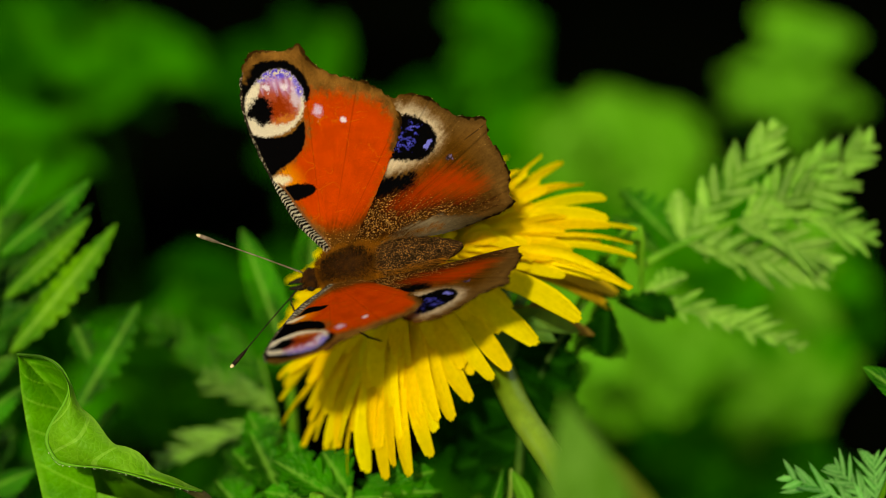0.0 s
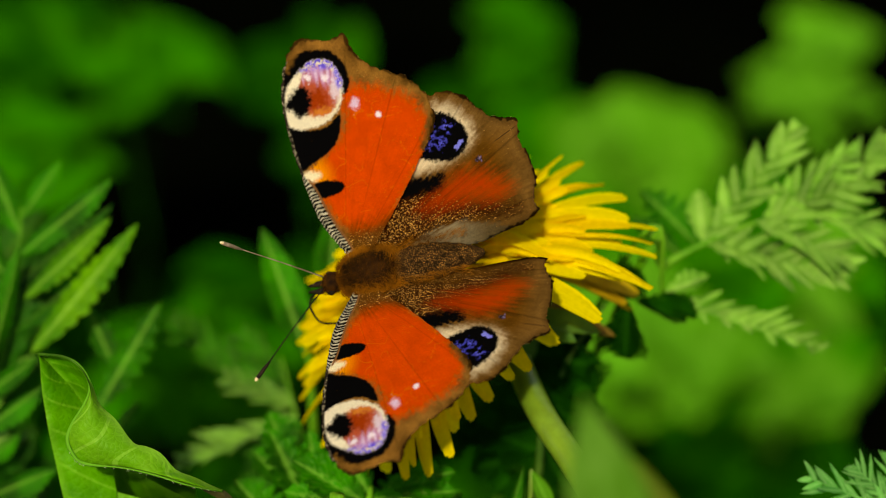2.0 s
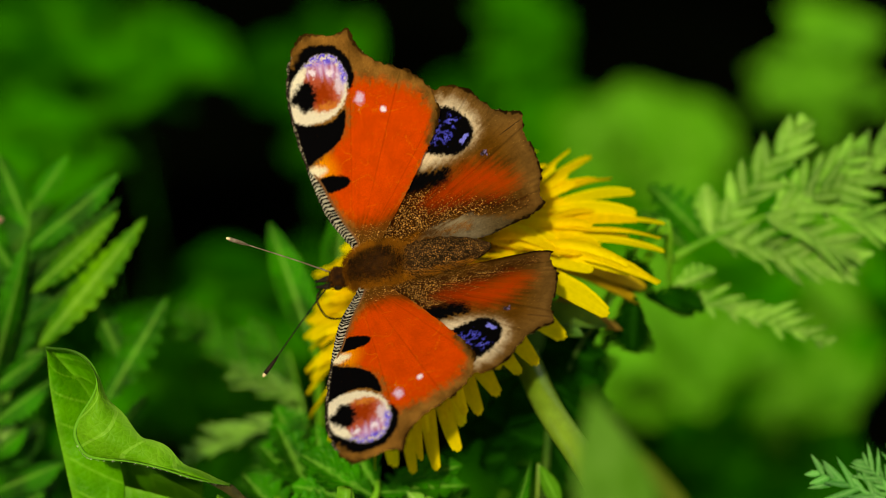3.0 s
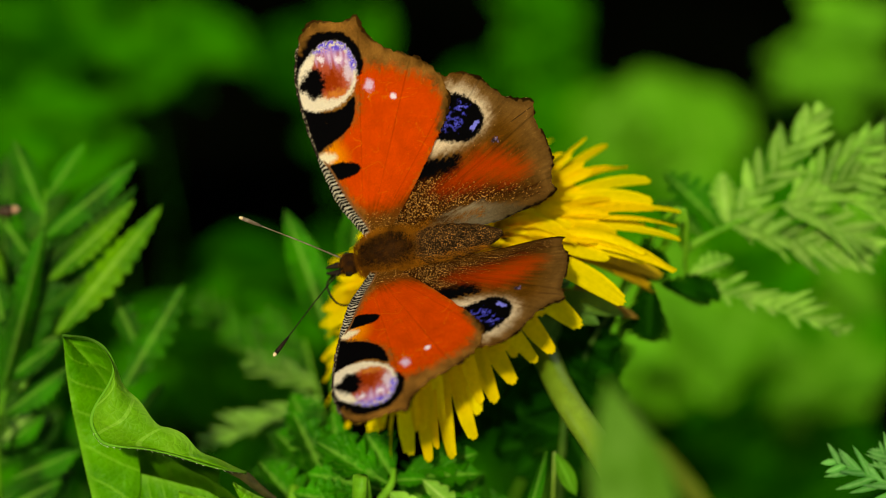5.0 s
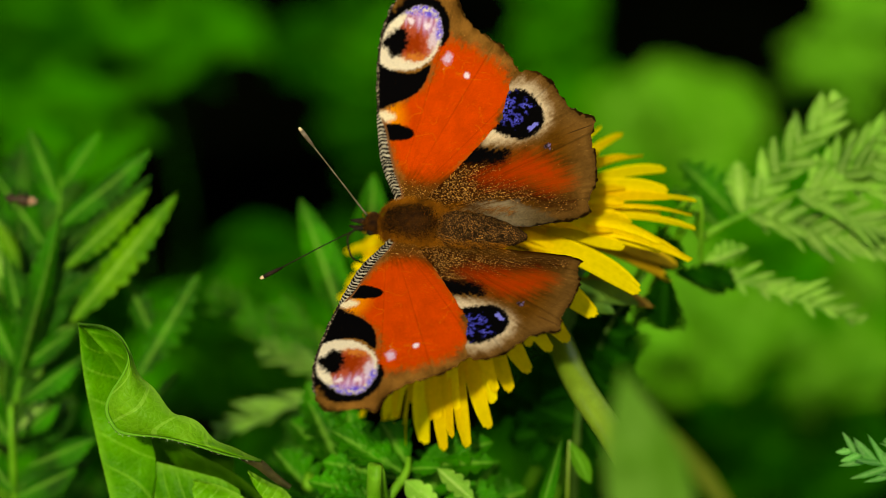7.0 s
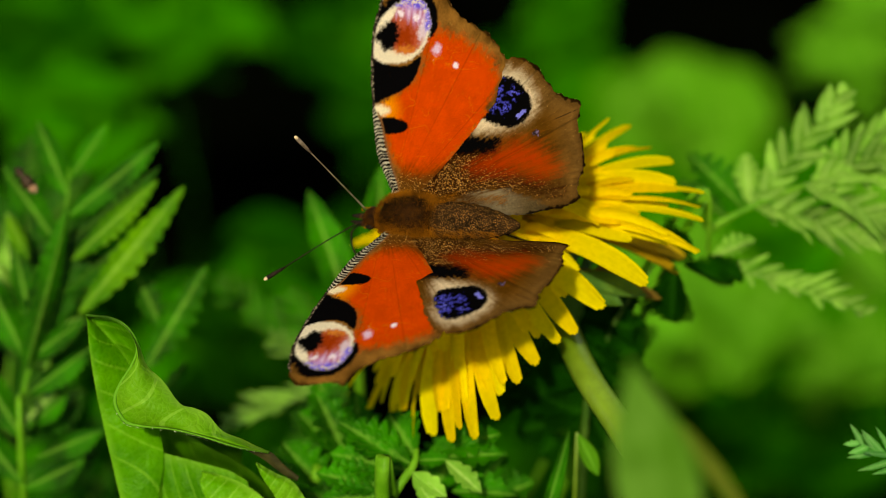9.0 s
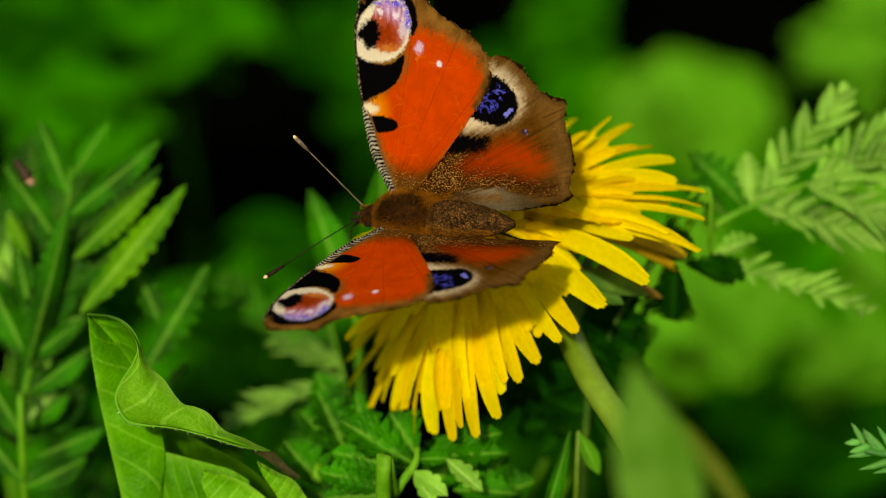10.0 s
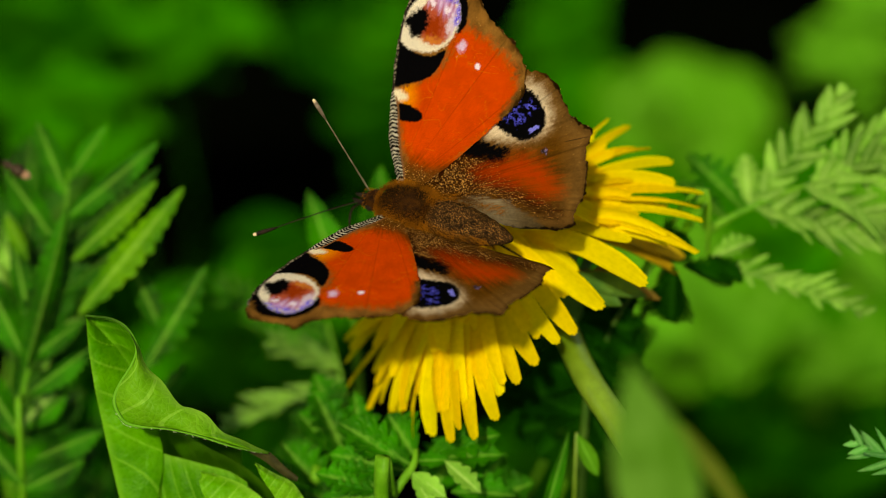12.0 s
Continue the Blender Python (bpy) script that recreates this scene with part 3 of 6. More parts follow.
def fore_pattern(x, y):
    n1, n2, n3 = grain(x, y, 0.35, 1), grain(x, y, 0.9, 2), grain(x, y, 0.13, 3)
    j = (n1 - 0.5) * 0.5 + (n3 - 0.5) * 0.5
    edge = inside(x, y, FORE)
    fan = np.arctan2(x + 1.0, y + 1.0)
    streak = grain(fan * 70, np.hypot(x, y) * 0.45, 1.0, 4)
    col = np.empty((len(x), 3))
    col[:] = (0.195, 0.086, 0.016)
    col *= (0.5 + 0.6 * n2 + 0.4 * n3)[:, None]
    fleck = 0.22 + 0.15 * n1
    # rust field with a speckled outer and inner edge
    field = loop2([(2.6, 16.8), (3.0, 19.6), (4.6, 20.4), (6.9, 19.7), (9.2, 18.6), (11.3, 17.2), (12.0, 15.6), (12.8, 14.4), (11.1, 10.6), (7.9, 6.4), (5.5, 3.8), (3.4, 3.0), (1.2, 3.2), (-0.4, 4.9), (-1.9, 7.6), (-2.7, 10.0), (-2.2, 12.0), (-0.4, 13.2), (1.0, 14.4), (2.0, 15.6)])
    f = inside(x, y, field) + j * 1.5 + (streak - 0.5) * 0.7
    red = ease(f, -0.9, 1.3)
    col = lay(col, red, RUST)
    col *= (1 - red * (0.08 * (streak - 0.5) + 0.16 * (n2 - 0.5) + 0.10 * (n3 - 0.5)))[:, None]
    # rubbed threads of golden scales
    for k, size in enumerate((1.7, 1.2, 0.9)):
        thread = ease(0.020 - np.abs(grain(x + 0.5 * n2, y, size, 30 + k) - 0.5), 0, 0.018) * ease(grain(x, y, 1.5, 40 + k) + 0.25 * n3, 0.68, 0.86)
        col = lay(col, red * thread * 0.42, (0.60, 0.17, 0.010))
    fleck = fleck * (1 - red) + red * (0.02 + 0.14 * grain(x, y, 1.7, 6) + 0.36 * ease(1.6 - f, 0, 1.6))
    glow = ease(3.8 - np.hypot(x + 2.9, (y - 10.9) * 1.1), 0, 2.8) * ease(f, -0.3, 0.2)
    col = lay(col, glow * 0.9, (0.78, 0.27, 0.006))
    root = ease(3.7 - y + (n1 - 0.5) * 1.0 + (streak - 0.5) * 1.4 + x * 0.10, -1.9, 1.2)
    col = lay(col, root * 0.9, (0.070, 0.024, 0.003))
    fleck = np.maximum(fleck, ease(5.6 - y + (n1 - 0.5) * 1.6, 0, 3.0) * 0.68)
    # veins
    rays = np.abs(np.sin(fan * 12.5 + 0.4))
    col *= (1 - 0.24 * ease(0.08 - rays, 0, 0.06) * ease(y, 3, 7))[:, None]
    # dark blocks at the leading edge
    block = loop2([(-4.6, 17.6), (-3.2, 16.9), (-1.4, 16.2), (0.6, 16.2), (2.4, 17.2), (1.9, 15.2), (1.0, 13.9), (-0.6, 12.9), (-2.2, 12.3), (-3.4, 11.7), (-4.6, 12.4)], 4)
    black = ease(inside(x, y, block) + j * 0.3, -0.12, 0.12)
    col = lay(col, black, INK)
    wedge = loop2([(-4.0, 10.3), (-4.1, 11.6), (-3.2, 11.7), (-1.9, 11.6), (-1.2, 11.0), (-2.0, 10.3), (-3.0, 10.1)], 4)
    white = ease(inside(x, y, wedge) + j * 0.5, -0.25, 0.5)
    col = lay(col, white, (0.74, 0.64, 0.42))
    bar = loop2([(-3.6, 10.0), (-2.4, 10.15), (-0.8, 10.15), (0.6, 9.8), (1.15, 9.1), (0.3, 8.45), (-1.0, 8.2), (-2.2, 8.4), (-3.2, 9.2)], 4)
    black = np.maximum(black, ease(inside(x, y, bar) + j * 0.3, -0.12, 0.12))
    col = lay(col, ease(inside(x, y, bar) + j * 0.3, -0.12, 0.12), INK)
    # eye at the tip: dark ring, cream rim, rosy and violet heart
    ring = loop2([(-4.0, 20.0), (-3.6, 22.6), (-2.5, 24.2), (-0.9, 25.1), (1.0, 25.1), (2.8, 24.6), (3.8, 23.5), (4.3, 22.0), (4.3, 20.6), (3.4, 19.4), (0.0, 19.0)], 4)
    ringed = ease(inside(x, y, ring) + j * 0.4, -0.12, 0.15)
    col = lay(col, ringed, INK)
    disc = loop2([(-3.8, 19.8), (-3.3, 21.2), (-2.6, 22.1), (-1.6, 22.9), (0.0, 23.8), (1.4, 24.0), (2.6, 23.4), (3.3, 22.0), (3.5, 20.3), (2.9, 18.5), (1.5, 17.1), (-0.4, 16.4), (-2.2, 16.4), (-3.6, 17.0), (-4.1, 18.3)], 4)
    d = inside(x, y, disc) + j * 0.45
    on = ease(d, -0.15, 0.2)
    col = lay(col, on, CREAM)
    heart = ease(oval(x, y, 0.55, 20.4, 2.65, 3.3, -14) + j * 0.5, 0.0, 0.45)
    col = lay(col, heart, (0.40, 0.07, 0.03))
    col = lay(col, heart * ease(y + x * 0.75 + (streak - 0.5) * 2.6, 20.6, 23.0) * 0.85, (0.50, 0.28, 0.55))
    col = lay(col, heart * ease(streak + n1 * 0.5, 0.6, 1.15) * ease(y + 0.6 * x, 20.2, 22.4) * 0.5, (0.74, 0.60, 0.74))
    col = lay(col, heart * ease(grain(fan * 110, y * 0.3, 1.0, 21), 0.55, 0.8) * ease(y, 19.5, 21.0) * 0.5, (0.36, 0.09, 0.05))
    col = lay(col, ease(oval(x, y, 2.5, 20.2, 0.9, 1.9, -8) + j * 0.8, 0.0, 0.6) * 0.8, (0.66, 0.56, 0.66))
    rim = ease(d, -0.1, 0.15) * np.maximum(ease(y + 0.1 * x, 22.5, 23.2), ease(x, 2.5, 3.0) * ease(y, 19.6, 20.8))
    col = lay(col, rim * ease(n1 * 0.6 + n3 * 0.7 + streak * 0.4, 0.55, 0.85), (0.11, 0.07, 0.62))
    col = lay(col, rim * ease(n3 + streak * 0.3, 0.85, 1.0), (0.50, 0.42, 0.80))
    col = lay(col, ease(oval(x, y, 0.2, 19.5, 1.7, 1.9) + j * 1.2 + (streak - 0.5) * 1.4, -0.2, 0.9), (0.27, 0.030, 0.004))
    col = lay(col, ease(oval(x, y, 0.2, 17.95, 1.8, 0.7) + j * 1.0, -0.2, 0.6) * 0.75, (0.60, 0.20, 0.03))
    for cx, cy, r in ((-0.3, 22.1, 0.50), (1.6, 21.6, 0.34)):
        col = lay(col, ease(oval(x, y, cx, cy, r, r * 1.3) + j * 0.7, -0.1, 0.35) * 0.9, (0.80, 0.70, 0.80))
    col = lay(col, ease(oval(x, y, -2.0, 21.8, 1.3, 0.62, 38) + j * 0.5, 0, 0.4), (0.78, 0.70, 0.52))
    pupil = loop2([(-3.9, 19.4), (-2.9, 20.5), (-2.1, 21.3), (-1.0, 21.2), (-0.5, 19.9), (-1.0, 18.3), (-2.3, 17.9), (-3.1, 18.7)], 4)
    dark = ease(inside(x, y, pupil) + j * 0.8, -0.3, 0.35)
    col = lay(col, dark, INK)
    fleck = fleck * (1 - np.maximum.reduce([black, ringed, on, white]))
    # two pale dots
    col = lay(col, ease(oval(x, y, 4.35, 18.0, 0.66, 0.9, -15) + j * 0.6, -0.15, 0.5), (0.62, 0.44, 0.62))
    col = lay(col, ease(oval(x, y, 6.8, 16.25, 0.42, 0.5) + j * 0.3, -0.05, 0.3), (0.78, 0.66, 0.74))
    # brown hem, scaly along the rim
    hem = ease(1.15 - edge + (n1 - 0.5) * 0.6 + (streak - 0.5) * 0.4, -0.1, 0.8) * ease(np.maximum(x * 0.9 + y - 20.5, y - 25.4), 0, 0.8)
    tone = (0.18 + 0.85 * n2 + 0.55 * n1 * streak + 0.25 * n3)[:, None] * np.array([(0.215, 0.096, 0.018)])
    col = col * (1 - hem[:, None]) + tone * hem[:, None]
    fleck = np.maximum(fleck * (1 - hem), hem * 0.28)
    col *= (1 - 0.40 * hem * ease(np.cos(fan * 25 + 0.8 * n2), 0.1, 1.0))[:, None]
    col *= (1 - 0.75 * ease(0.25 + 0.4 * (n1 - 0.4) - edge, 0, 0.2) * (y > 10))[:, None]
    # barred leading edge
    front = loop2([(0.3, 0.4), (0.2, 2.2), (-0.85, 4.6), (-1.7, 7.0), (-2.45, 9.4), (-3.3, 11.2), (-3.4, 11.6), (-4.6, 11.4), (-4.2, 8), (-3.2, 5), (-1.5, 1.8)], 4)
    fr = inside(x, y, front)
    run = np.hypot(x - 1.5, y) + 0.35 * (n2 - 0.5) + 0.14 * (n1 - 0.5) + 0.45 * np.abs(edge - 0.4)
    bars = np.sin(run * 2 * math.pi / 0.42) + (n3 - 0.5) * 0.8 + (grain(x, y, 0.6, 17) - 0.5) * 0.8
    tone = (0.35 + 0.75 * grain(x, y, 0.5, 18))[:, None] * np.array([(0.50, 0.46, 0.34)])
    tone = np.where((bars > 0.25)[:, None], tone, np.array([(0.006, 0.005, 0.004)]))
    cover = ease(fr, -0.05, 0.1)[:, None]
    col = col * (1 - cover) + tone * cover
    fleck *= 1 - cover[:, 0]
    col = lay(col, ease(fr + 0.3, 0, 0.1) * ease(0.02 - fr, 0, 0.1) * ease(11.0 - y, 0, 0.4), (0.18, 0.075, 0.025))
    spine = ease(0.42 - edge, 0, 0.12) * (y > 11.4) * (x < -1.9) * (y < 24.5)
    col = lay(col, spine, (0.020, 0.014, 0.010))
    col = lay(col, spine * ease(n3, 0.66, 0.8), (0.26, 0.22, 0.15))
    return col, fleck * (1 - spine)


def hind_pattern(x, y, folded=1.0):
    n1, n2, n3 = grain(x, y, 0.35, 11), grain(x, y, 1.2, 12), grain(x, y, 0.13, 13)
    n4 = grain(x, y, 0.2, 14)
    j = (n1 - 0.5) * 0.5 + (n3 - 0.5) * 0.5
    edge = inside(x, y, HIND)
    fan = np.arctan2(y + 1.5, x + 1.0)
    streak = grain(fan * 70, np.hypot(x, y) * 0.45, 1.0, 15)
    fibre = grain(fan * 150, np.hypot(x, y) * 0.35, 1.0, 16)
    col = np.empty((len(x), 3))
    col[:] = (0.092, 0.036, 0.004)
    col = lay(col, ease(4.2 - edge, 0, 3.6) * ease(x, 12, 19), (0.122, 0.060, 0.014))
    col *= (0.42 + 0.45 * n2 + 0.30 * streak + 0.25 * n3 + 0.15 * fibre)[:, None]
    fleck = 0.14 + 0.22 * n1
    # dark inner field sprinkled with golden scales
    inner = loop2([(-1, -1), (2, 6), (7, 9), (9.5, 7.6), (12, 6.6), (15, 4.4), (18, 3.5), (21, 2.4), (18, 1.6), (11, 1.8), (5, 0.4)])
    deep = ease(inside(x, y, inner) + j * 1.6 + (streak - 0.5) * 0.8, -1.2, 1.2)
    col = lay(col, deep, (0.026, 0.007, 0.001))
    col *= (1 - 0.5 * deep * (streak - 0.4))[:, None]
    fleck = fleck * (1 - deep) + deep * (0.78 + 0.22 * (n2 - 0.5))
    # rust flush along the rays
    flush = loop2([(8.6, 4.6), (11.5, 6.6), (14.0, 8.0), (16.6, 8.0), (18.9, 6.6), (19.9, 4.9), (18.2, 4.0), (15, 4.1), (12, 4.0)])
    warm = ease(inside(x, y, flush) + (streak - 0.5) * 0.9 + (fibre - 0.5) * 1.1 + j, -1.4, 2.6)
    col = lay(col, warm, (0.33, 0.029, 0.002))
    fleck = fleck * (1 - warm * 0.6)
    # silvery fold beside the abdomen
    fold = loop2([(4, -0.4), (8.5, 1.5), (11.2, 2.3), (14.6, 2.2), (17.9, 1.2), (18.5, 0.2), (15, -1.6), (9, -1.2)])
    grey = ease(inside(x, y, fold) + (streak - 0.5) * 0.6 + j * 0.6, -0.2, 0.6) * folded
    col = lay(col, grey, (0.095, 0.064, 0.027))
    col = lay(col, grey * ease(16.5 - x, 0, 4.5), (0.20, 0.155, 0.09))
    col *= (1 - grey * (0.30 * (fibre - 0.5) + 0.40 * (n3 - 0.5)))[:, None]
    fleck *= 1 - grey * 0.8
    col = lay(col, (1 - folded) * ease(2.0 - y, 0, 1.5), (0.05, 0.018, 0.002))
    fleck = np.maximum(fleck, (1 - folded) * ease(2.6 - y, 0, 1.0) * ease(17.0 - x, 0, 4) * 0.8)
    # pale crescent and dark eye
    pale = loop2([(8.6, 8.8), (8.8, 10.2), (9.8, 12.4), (11.0, 15.0), (13.0, 16.3), (14.8, 15.9), (16.2, 14.7), (17.2, 12.8), (17.0, 11.4), (15.8, 10.0), (13.5, 9.1), (11.3, 8.6), (9.6, 8.3)])
    pd = inside(x, y, pale) - 0.3 + j * 0.7 + (streak - 0.5) * 0.5 + (fibre - 0.5) * 0.3
    col = lay(col, ease(pd, -1.5, 0.3) * 0.55, (0.24, 0.14, 0.050))
    col = lay(col, ease(pd, -0.7, 1.1), (0.64, 0.51, 0.33))
    col *= (1 - ease(pd, -0.6, 0.4) * (0.35 * (n2 - 0.3) + 0.2 * (fibre - 0.5)))[:, None]
    fleck *= 1 - ease(pd, -1.0, 0.3)
    eye = loop2([(9.8, 10.9), (10.7, 13.3), (12.1, 14.9), (13.8, 15.0), (15.2, 14.0), (16.1, 12.6), (16.15, 11.2), (15.3, 10.0), (13.8, 9.4), (11.8, 9.7)], 4)
    ed = inside(x, y, eye) + j * 0.6
    col = lay(col, ease(ed, -0.2, 0.2), INK)
    blue = np.maximum.reduce([oval(x, y, 11.5, 13.0, 0.9, 1.7, -20), oval(x, y, 14.0, 13.3, 0.75, 0.8), oval(x, y, 12.9, 11.5, 0.6, 0.5), oval(x, y, 10.9, 11.6, 0.6, 0.7)])
    speck = ease(n3 * 0.7 + n4 * 0.6 + 0.3 * n1, 0.72, 0.92) * ease(ed, 0.1, 0.3)
    col = lay(col, ease(blue + (n1 - 0.5) * 1.0, -0.25, 0.35) * speck * 0.9, (0.055, 0.06, 0.50))
    col = lay(col, ease(blue, 0.1, 0.7) * ease(n3, 0.66, 0.9), (0.17, 0.18, 0.70))
    col = lay(col, ease(oval(x, y, 14.95, 10.95, 0.95, 0.33, 40) + j * 0.5, 0, 0.12), (0.15, 0.16, 0.62))
    spot_bar = loop2([(6.4, 7.6), (8.0, 8.3), (10.2, 8.1), (12.4, 8.0), (11.9, 7.0), (10.2, 6.5), (8.7, 6.4), (7.0, 6.6)], 4)
    sb = ease(inside(x, y, spot_bar) + j * 1.1 + (fibre - 0.5) * 0.5, -0.5, 0.3)
    col = lay(col, sb, INK)
    fleck *= 1 - sb
    mark = oval(x, y, 16.8, 8.8, 0.45, 0.28)
    col = lay(col, ease(mark + j * 0.4, -0.1, 0.1), (0.02, 0.012, 0.012))
    col = lay(col, ease(mark + j * 0.8, 0.0, 0.15) * ease(n3, 0.5, 0.7), (0.14, 0.10, 0.20))
    # veins and dark ragged rim
    rays = np.abs(np.sin(fan * 11 + 0.9))
    col *= (1 - 0.3 * ease(0.07 - rays, 0, 0.05) * ease(np.hypot(x, y), 12, 18))[:, None]
    col = lay(col, ease(0.07 - np.abs((y - 11.2) - (x - 21.0) * 0.42), 0, 0.05) * ease(x, 18.6, 19.6) * ease(22.0 - x, 0, 0.6), (0.012, 0.008, 0.005))
    col *= (1 - 0.35 * ease(0.9 + 0.7 * (n2 - 0.5) - edge, 0, 0.7) * ease(x, 14, 18))[:, None]
    col *= (1 - 0.85 * ease(0.28 + 0.45 * (n1 - 0.5) - edge, 0, 0.15) * ease(x, 12, 16))[:, None]
    fleck *= ease(edge, 0.2, 0.6)
    return col, fleck


def wing_skin(outline, sag, step):
    """Grid cells within a ragged wing outline: x, y, z in mm and quads."""
    lo, hi = outline.min(0) - step, outline.max(0) + step
    nx, ny = int((hi[0] - lo[0]) / step) + 2, int((hi[1] - lo[1]) / step) + 2
    gx, gy = np.meshgrid(lo[0] + np.arange(nx) * step, lo[1] + np.arange(ny) * step, indexing="ij")
    x, y = gx.ravel(), gy.ravel()
    rim = ease(x * 0.9 + y, 17, 20)
    jag = (grain(x, y, 0.45, 5) - 0.5) * (0.14 + 0.30 * rim) + rim * 0.12 * np.cos(np.arctan2(x + 1.0, y + 1.0) * 25)
    keep = (inside(x, y, outline) + jag > 0).reshape(nx, ny)
    cells = keep[:-1, :-1] & keep[1:, :-1] & keep[1:, 1:] & keep[:-1, 1:]
    ci, cj = np.nonzero(cells)
    quad = np.stack([ci * ny + cj, (ci + 1) * ny + cj, (ci + 1) * ny + cj + 1, ci * ny + cj + 1], 1)
    used = np.unique(quad)
    index = np.full(nx * ny, -1)
    index[used] = np.arange(len(used))
    x, y, rim = x[used], y[used], rim[used]
    fan = np.arctan2(x + 1.0, y + 1.0)
    z = sag(x, y) + 0.06 * np.cos(fan * 25) * ease(np.hypot(x, y), 2, 10) + 0.10 * (grain(x, y, 2.5, 8) - 0.5) + 0.10 * rim * (grain(x, y, 0.8, 9) - 0.5)
    return x, y, z, index[quad]


def wing_data(name, outline, pattern, mirrored, sag):
    """A thin wing: patterned upper skin, dark lower skin, gently cambered and ridged along its veins."""
    x, y, z, quad = wing_skin(outline, sag, 0.085)
    ux, uy, uz, low_quad = wing_skin(outline, sag, 0.3)
    flip = -1 if mirrored else 1
    n = len(x)
    verts = np.concatenate([np.stack([x, y * flip, z], 1), np.stack([ux, uy * flip, uz - 0.09], 1)]) * MM
    if mirrored:
        quad, low_quad = quad[:, ::-1], low_quad[:, ::-1]
    faces = np.concatenate([quad, low_quad[:, ::-1] + n])
    me = bpy.data.meshes.new(name)
    me.vertices.add(len(verts))
    me.vertices.foreach_set("co", verts.ravel())
    me.loops.add(faces.size)
    me.loops.foreach_set("vertex_index", faces.ravel().astype(np.int32))
    me.polygons.add(len(faces))
    me.polygons.foreach_set("loop_start", np.arange(0, faces.size, 4, dtype=np.int32))
    me.materials.append(WING)
    me.materials.append(UNDERSIDE)
    me.polygons.foreach_set("material_index", np.repeat([0, 1], [len(quad), len(low_quad)]).astype(np.int32))
    me.update(calc_edges=True)
    me.polygons.foreach_set("use_smooth", [True] * len(faces))
    col, fleck = pattern(x, y)
    rgba = np.zeros((len(verts), 4), np.float32)
    rgba[:n, :3] = np.clip(col * 0.86, 0, 1)
    rgba[:n, 3] = np.clip(fleck, 0, 1)
    me.color_attributes.new("pattern", "FLOAT_COLOR", "POINT").data.foreach_set("color", rgba.ravel())
    me.validate()
    return me


def lathe(profile, sides=20, squash=1.0):
    """Body of rings along x: (x, radius, height) in mm."""
    verts, faces = [], []
    for x, r, h in profile:
        for j in range(sides):
            a = 2 * math.pi * j / sides
            verts.append(Vector((x, r * math.cos(a), h + r * squash * math.sin(a))) * MM)
    for i in range(len(profile) - 1):
        for j in range(sides):
            faces.append((i * sides + j, i * sides + (j + 1) % sides, (i + 1) * sides + (j + 1) % sides, (i + 1) * sides + j))
    faces.append(tuple(range(sides))[::-1])
    faces.append(tuple(range((len(profile) - 1) * sides, len(profile) * sides)))
    return verts, faces


def abdomen_material():
    m, nodes, links, b = material("speckled_abdomen", 0.85, 0.02)
    speck = noise_node(nodes, links, 8800, 1.5)
    big = noise_node(nodes, links, 500, 3)
    base = ramp_node(nodes, links, big.outputs["Fac"], [(0.3, (0.004, 0.0025, 0.001)), (0.7, (0.018, 0.008, 0.0025))]).outputs["Color"]
    mask = ramp_node(nodes, links, speck.outputs["Fac"], [(0.57, (0, 0, 0)), (0.67, (1, 1, 1))]).outputs["Color"]
    worn = ramp_node(nodes, links, noise_node(nodes, links, 900, 2).outputs["Fac"], [(0.35, (0.25, 0.25, 0.25)), (0.62, (1, 1, 1))]).outputs["Color"]
    colour = mixed(nodes, links, "MIX", mixed(nodes, links, "MULTIPLY", 1.0, mask, worn), base, (0.42, 0.20, 0.05))
    links.new(colour, b.inputs["Base Color"])
    relief(nodes, links, b, speck.outputs["Fac"], 0.6, 0.0001)
    return m


def hairs(count, place, length, seed):
    """Fine tapering hairs: place(r) gives a root, a direction and a sweep."""
    r = random.Random(seed)
    verts, faces = [], []
    for _ in range(count):
        p, d = place(r)
        d = (d + Vector((r.gauss(0, 0.25), r.gauss(0, 0.25), r.gauss(0, 0.25)))).normalized()
        l = length * r.uniform(0.5, 1.3)
        s = d.cross(Vector((r.gauss(0, 1), r.gauss(0, 1), r.gauss(0, 1)))).normalized() * 0.018
        k = len(verts)
        bend = Vector((0.35, 0, 0)) * l
        for q in (p - s, p + s, p + d * l * 0.55 + s * 0.7 + bend * 0.25, p + d * l * 0.55 - s * 0.7 + bend * 0.25, p + d * l + bend):
            verts.append(q * MM)
        faces += [(k, k + 1, k + 2, k + 3), (k + 3, k + 2, k + 4)]
    return verts, faces


def leg_data(name, pts):
    joints = [Vector(p) * MM for p in pts]
    run = [joints[0]]
    for a, b, c in zip(joints, joints[1:], joints[2:]):
        run += [a.lerp(b, 0.86), b, b.lerp(c, 0.14)]
    run.append(joints[-1])
    v, f = tube(run, [0.00026, 0.00022, 0.00017, 0.00013, 0.0001], 44, 7)
    return mesh(name, v, f, CHITIN)


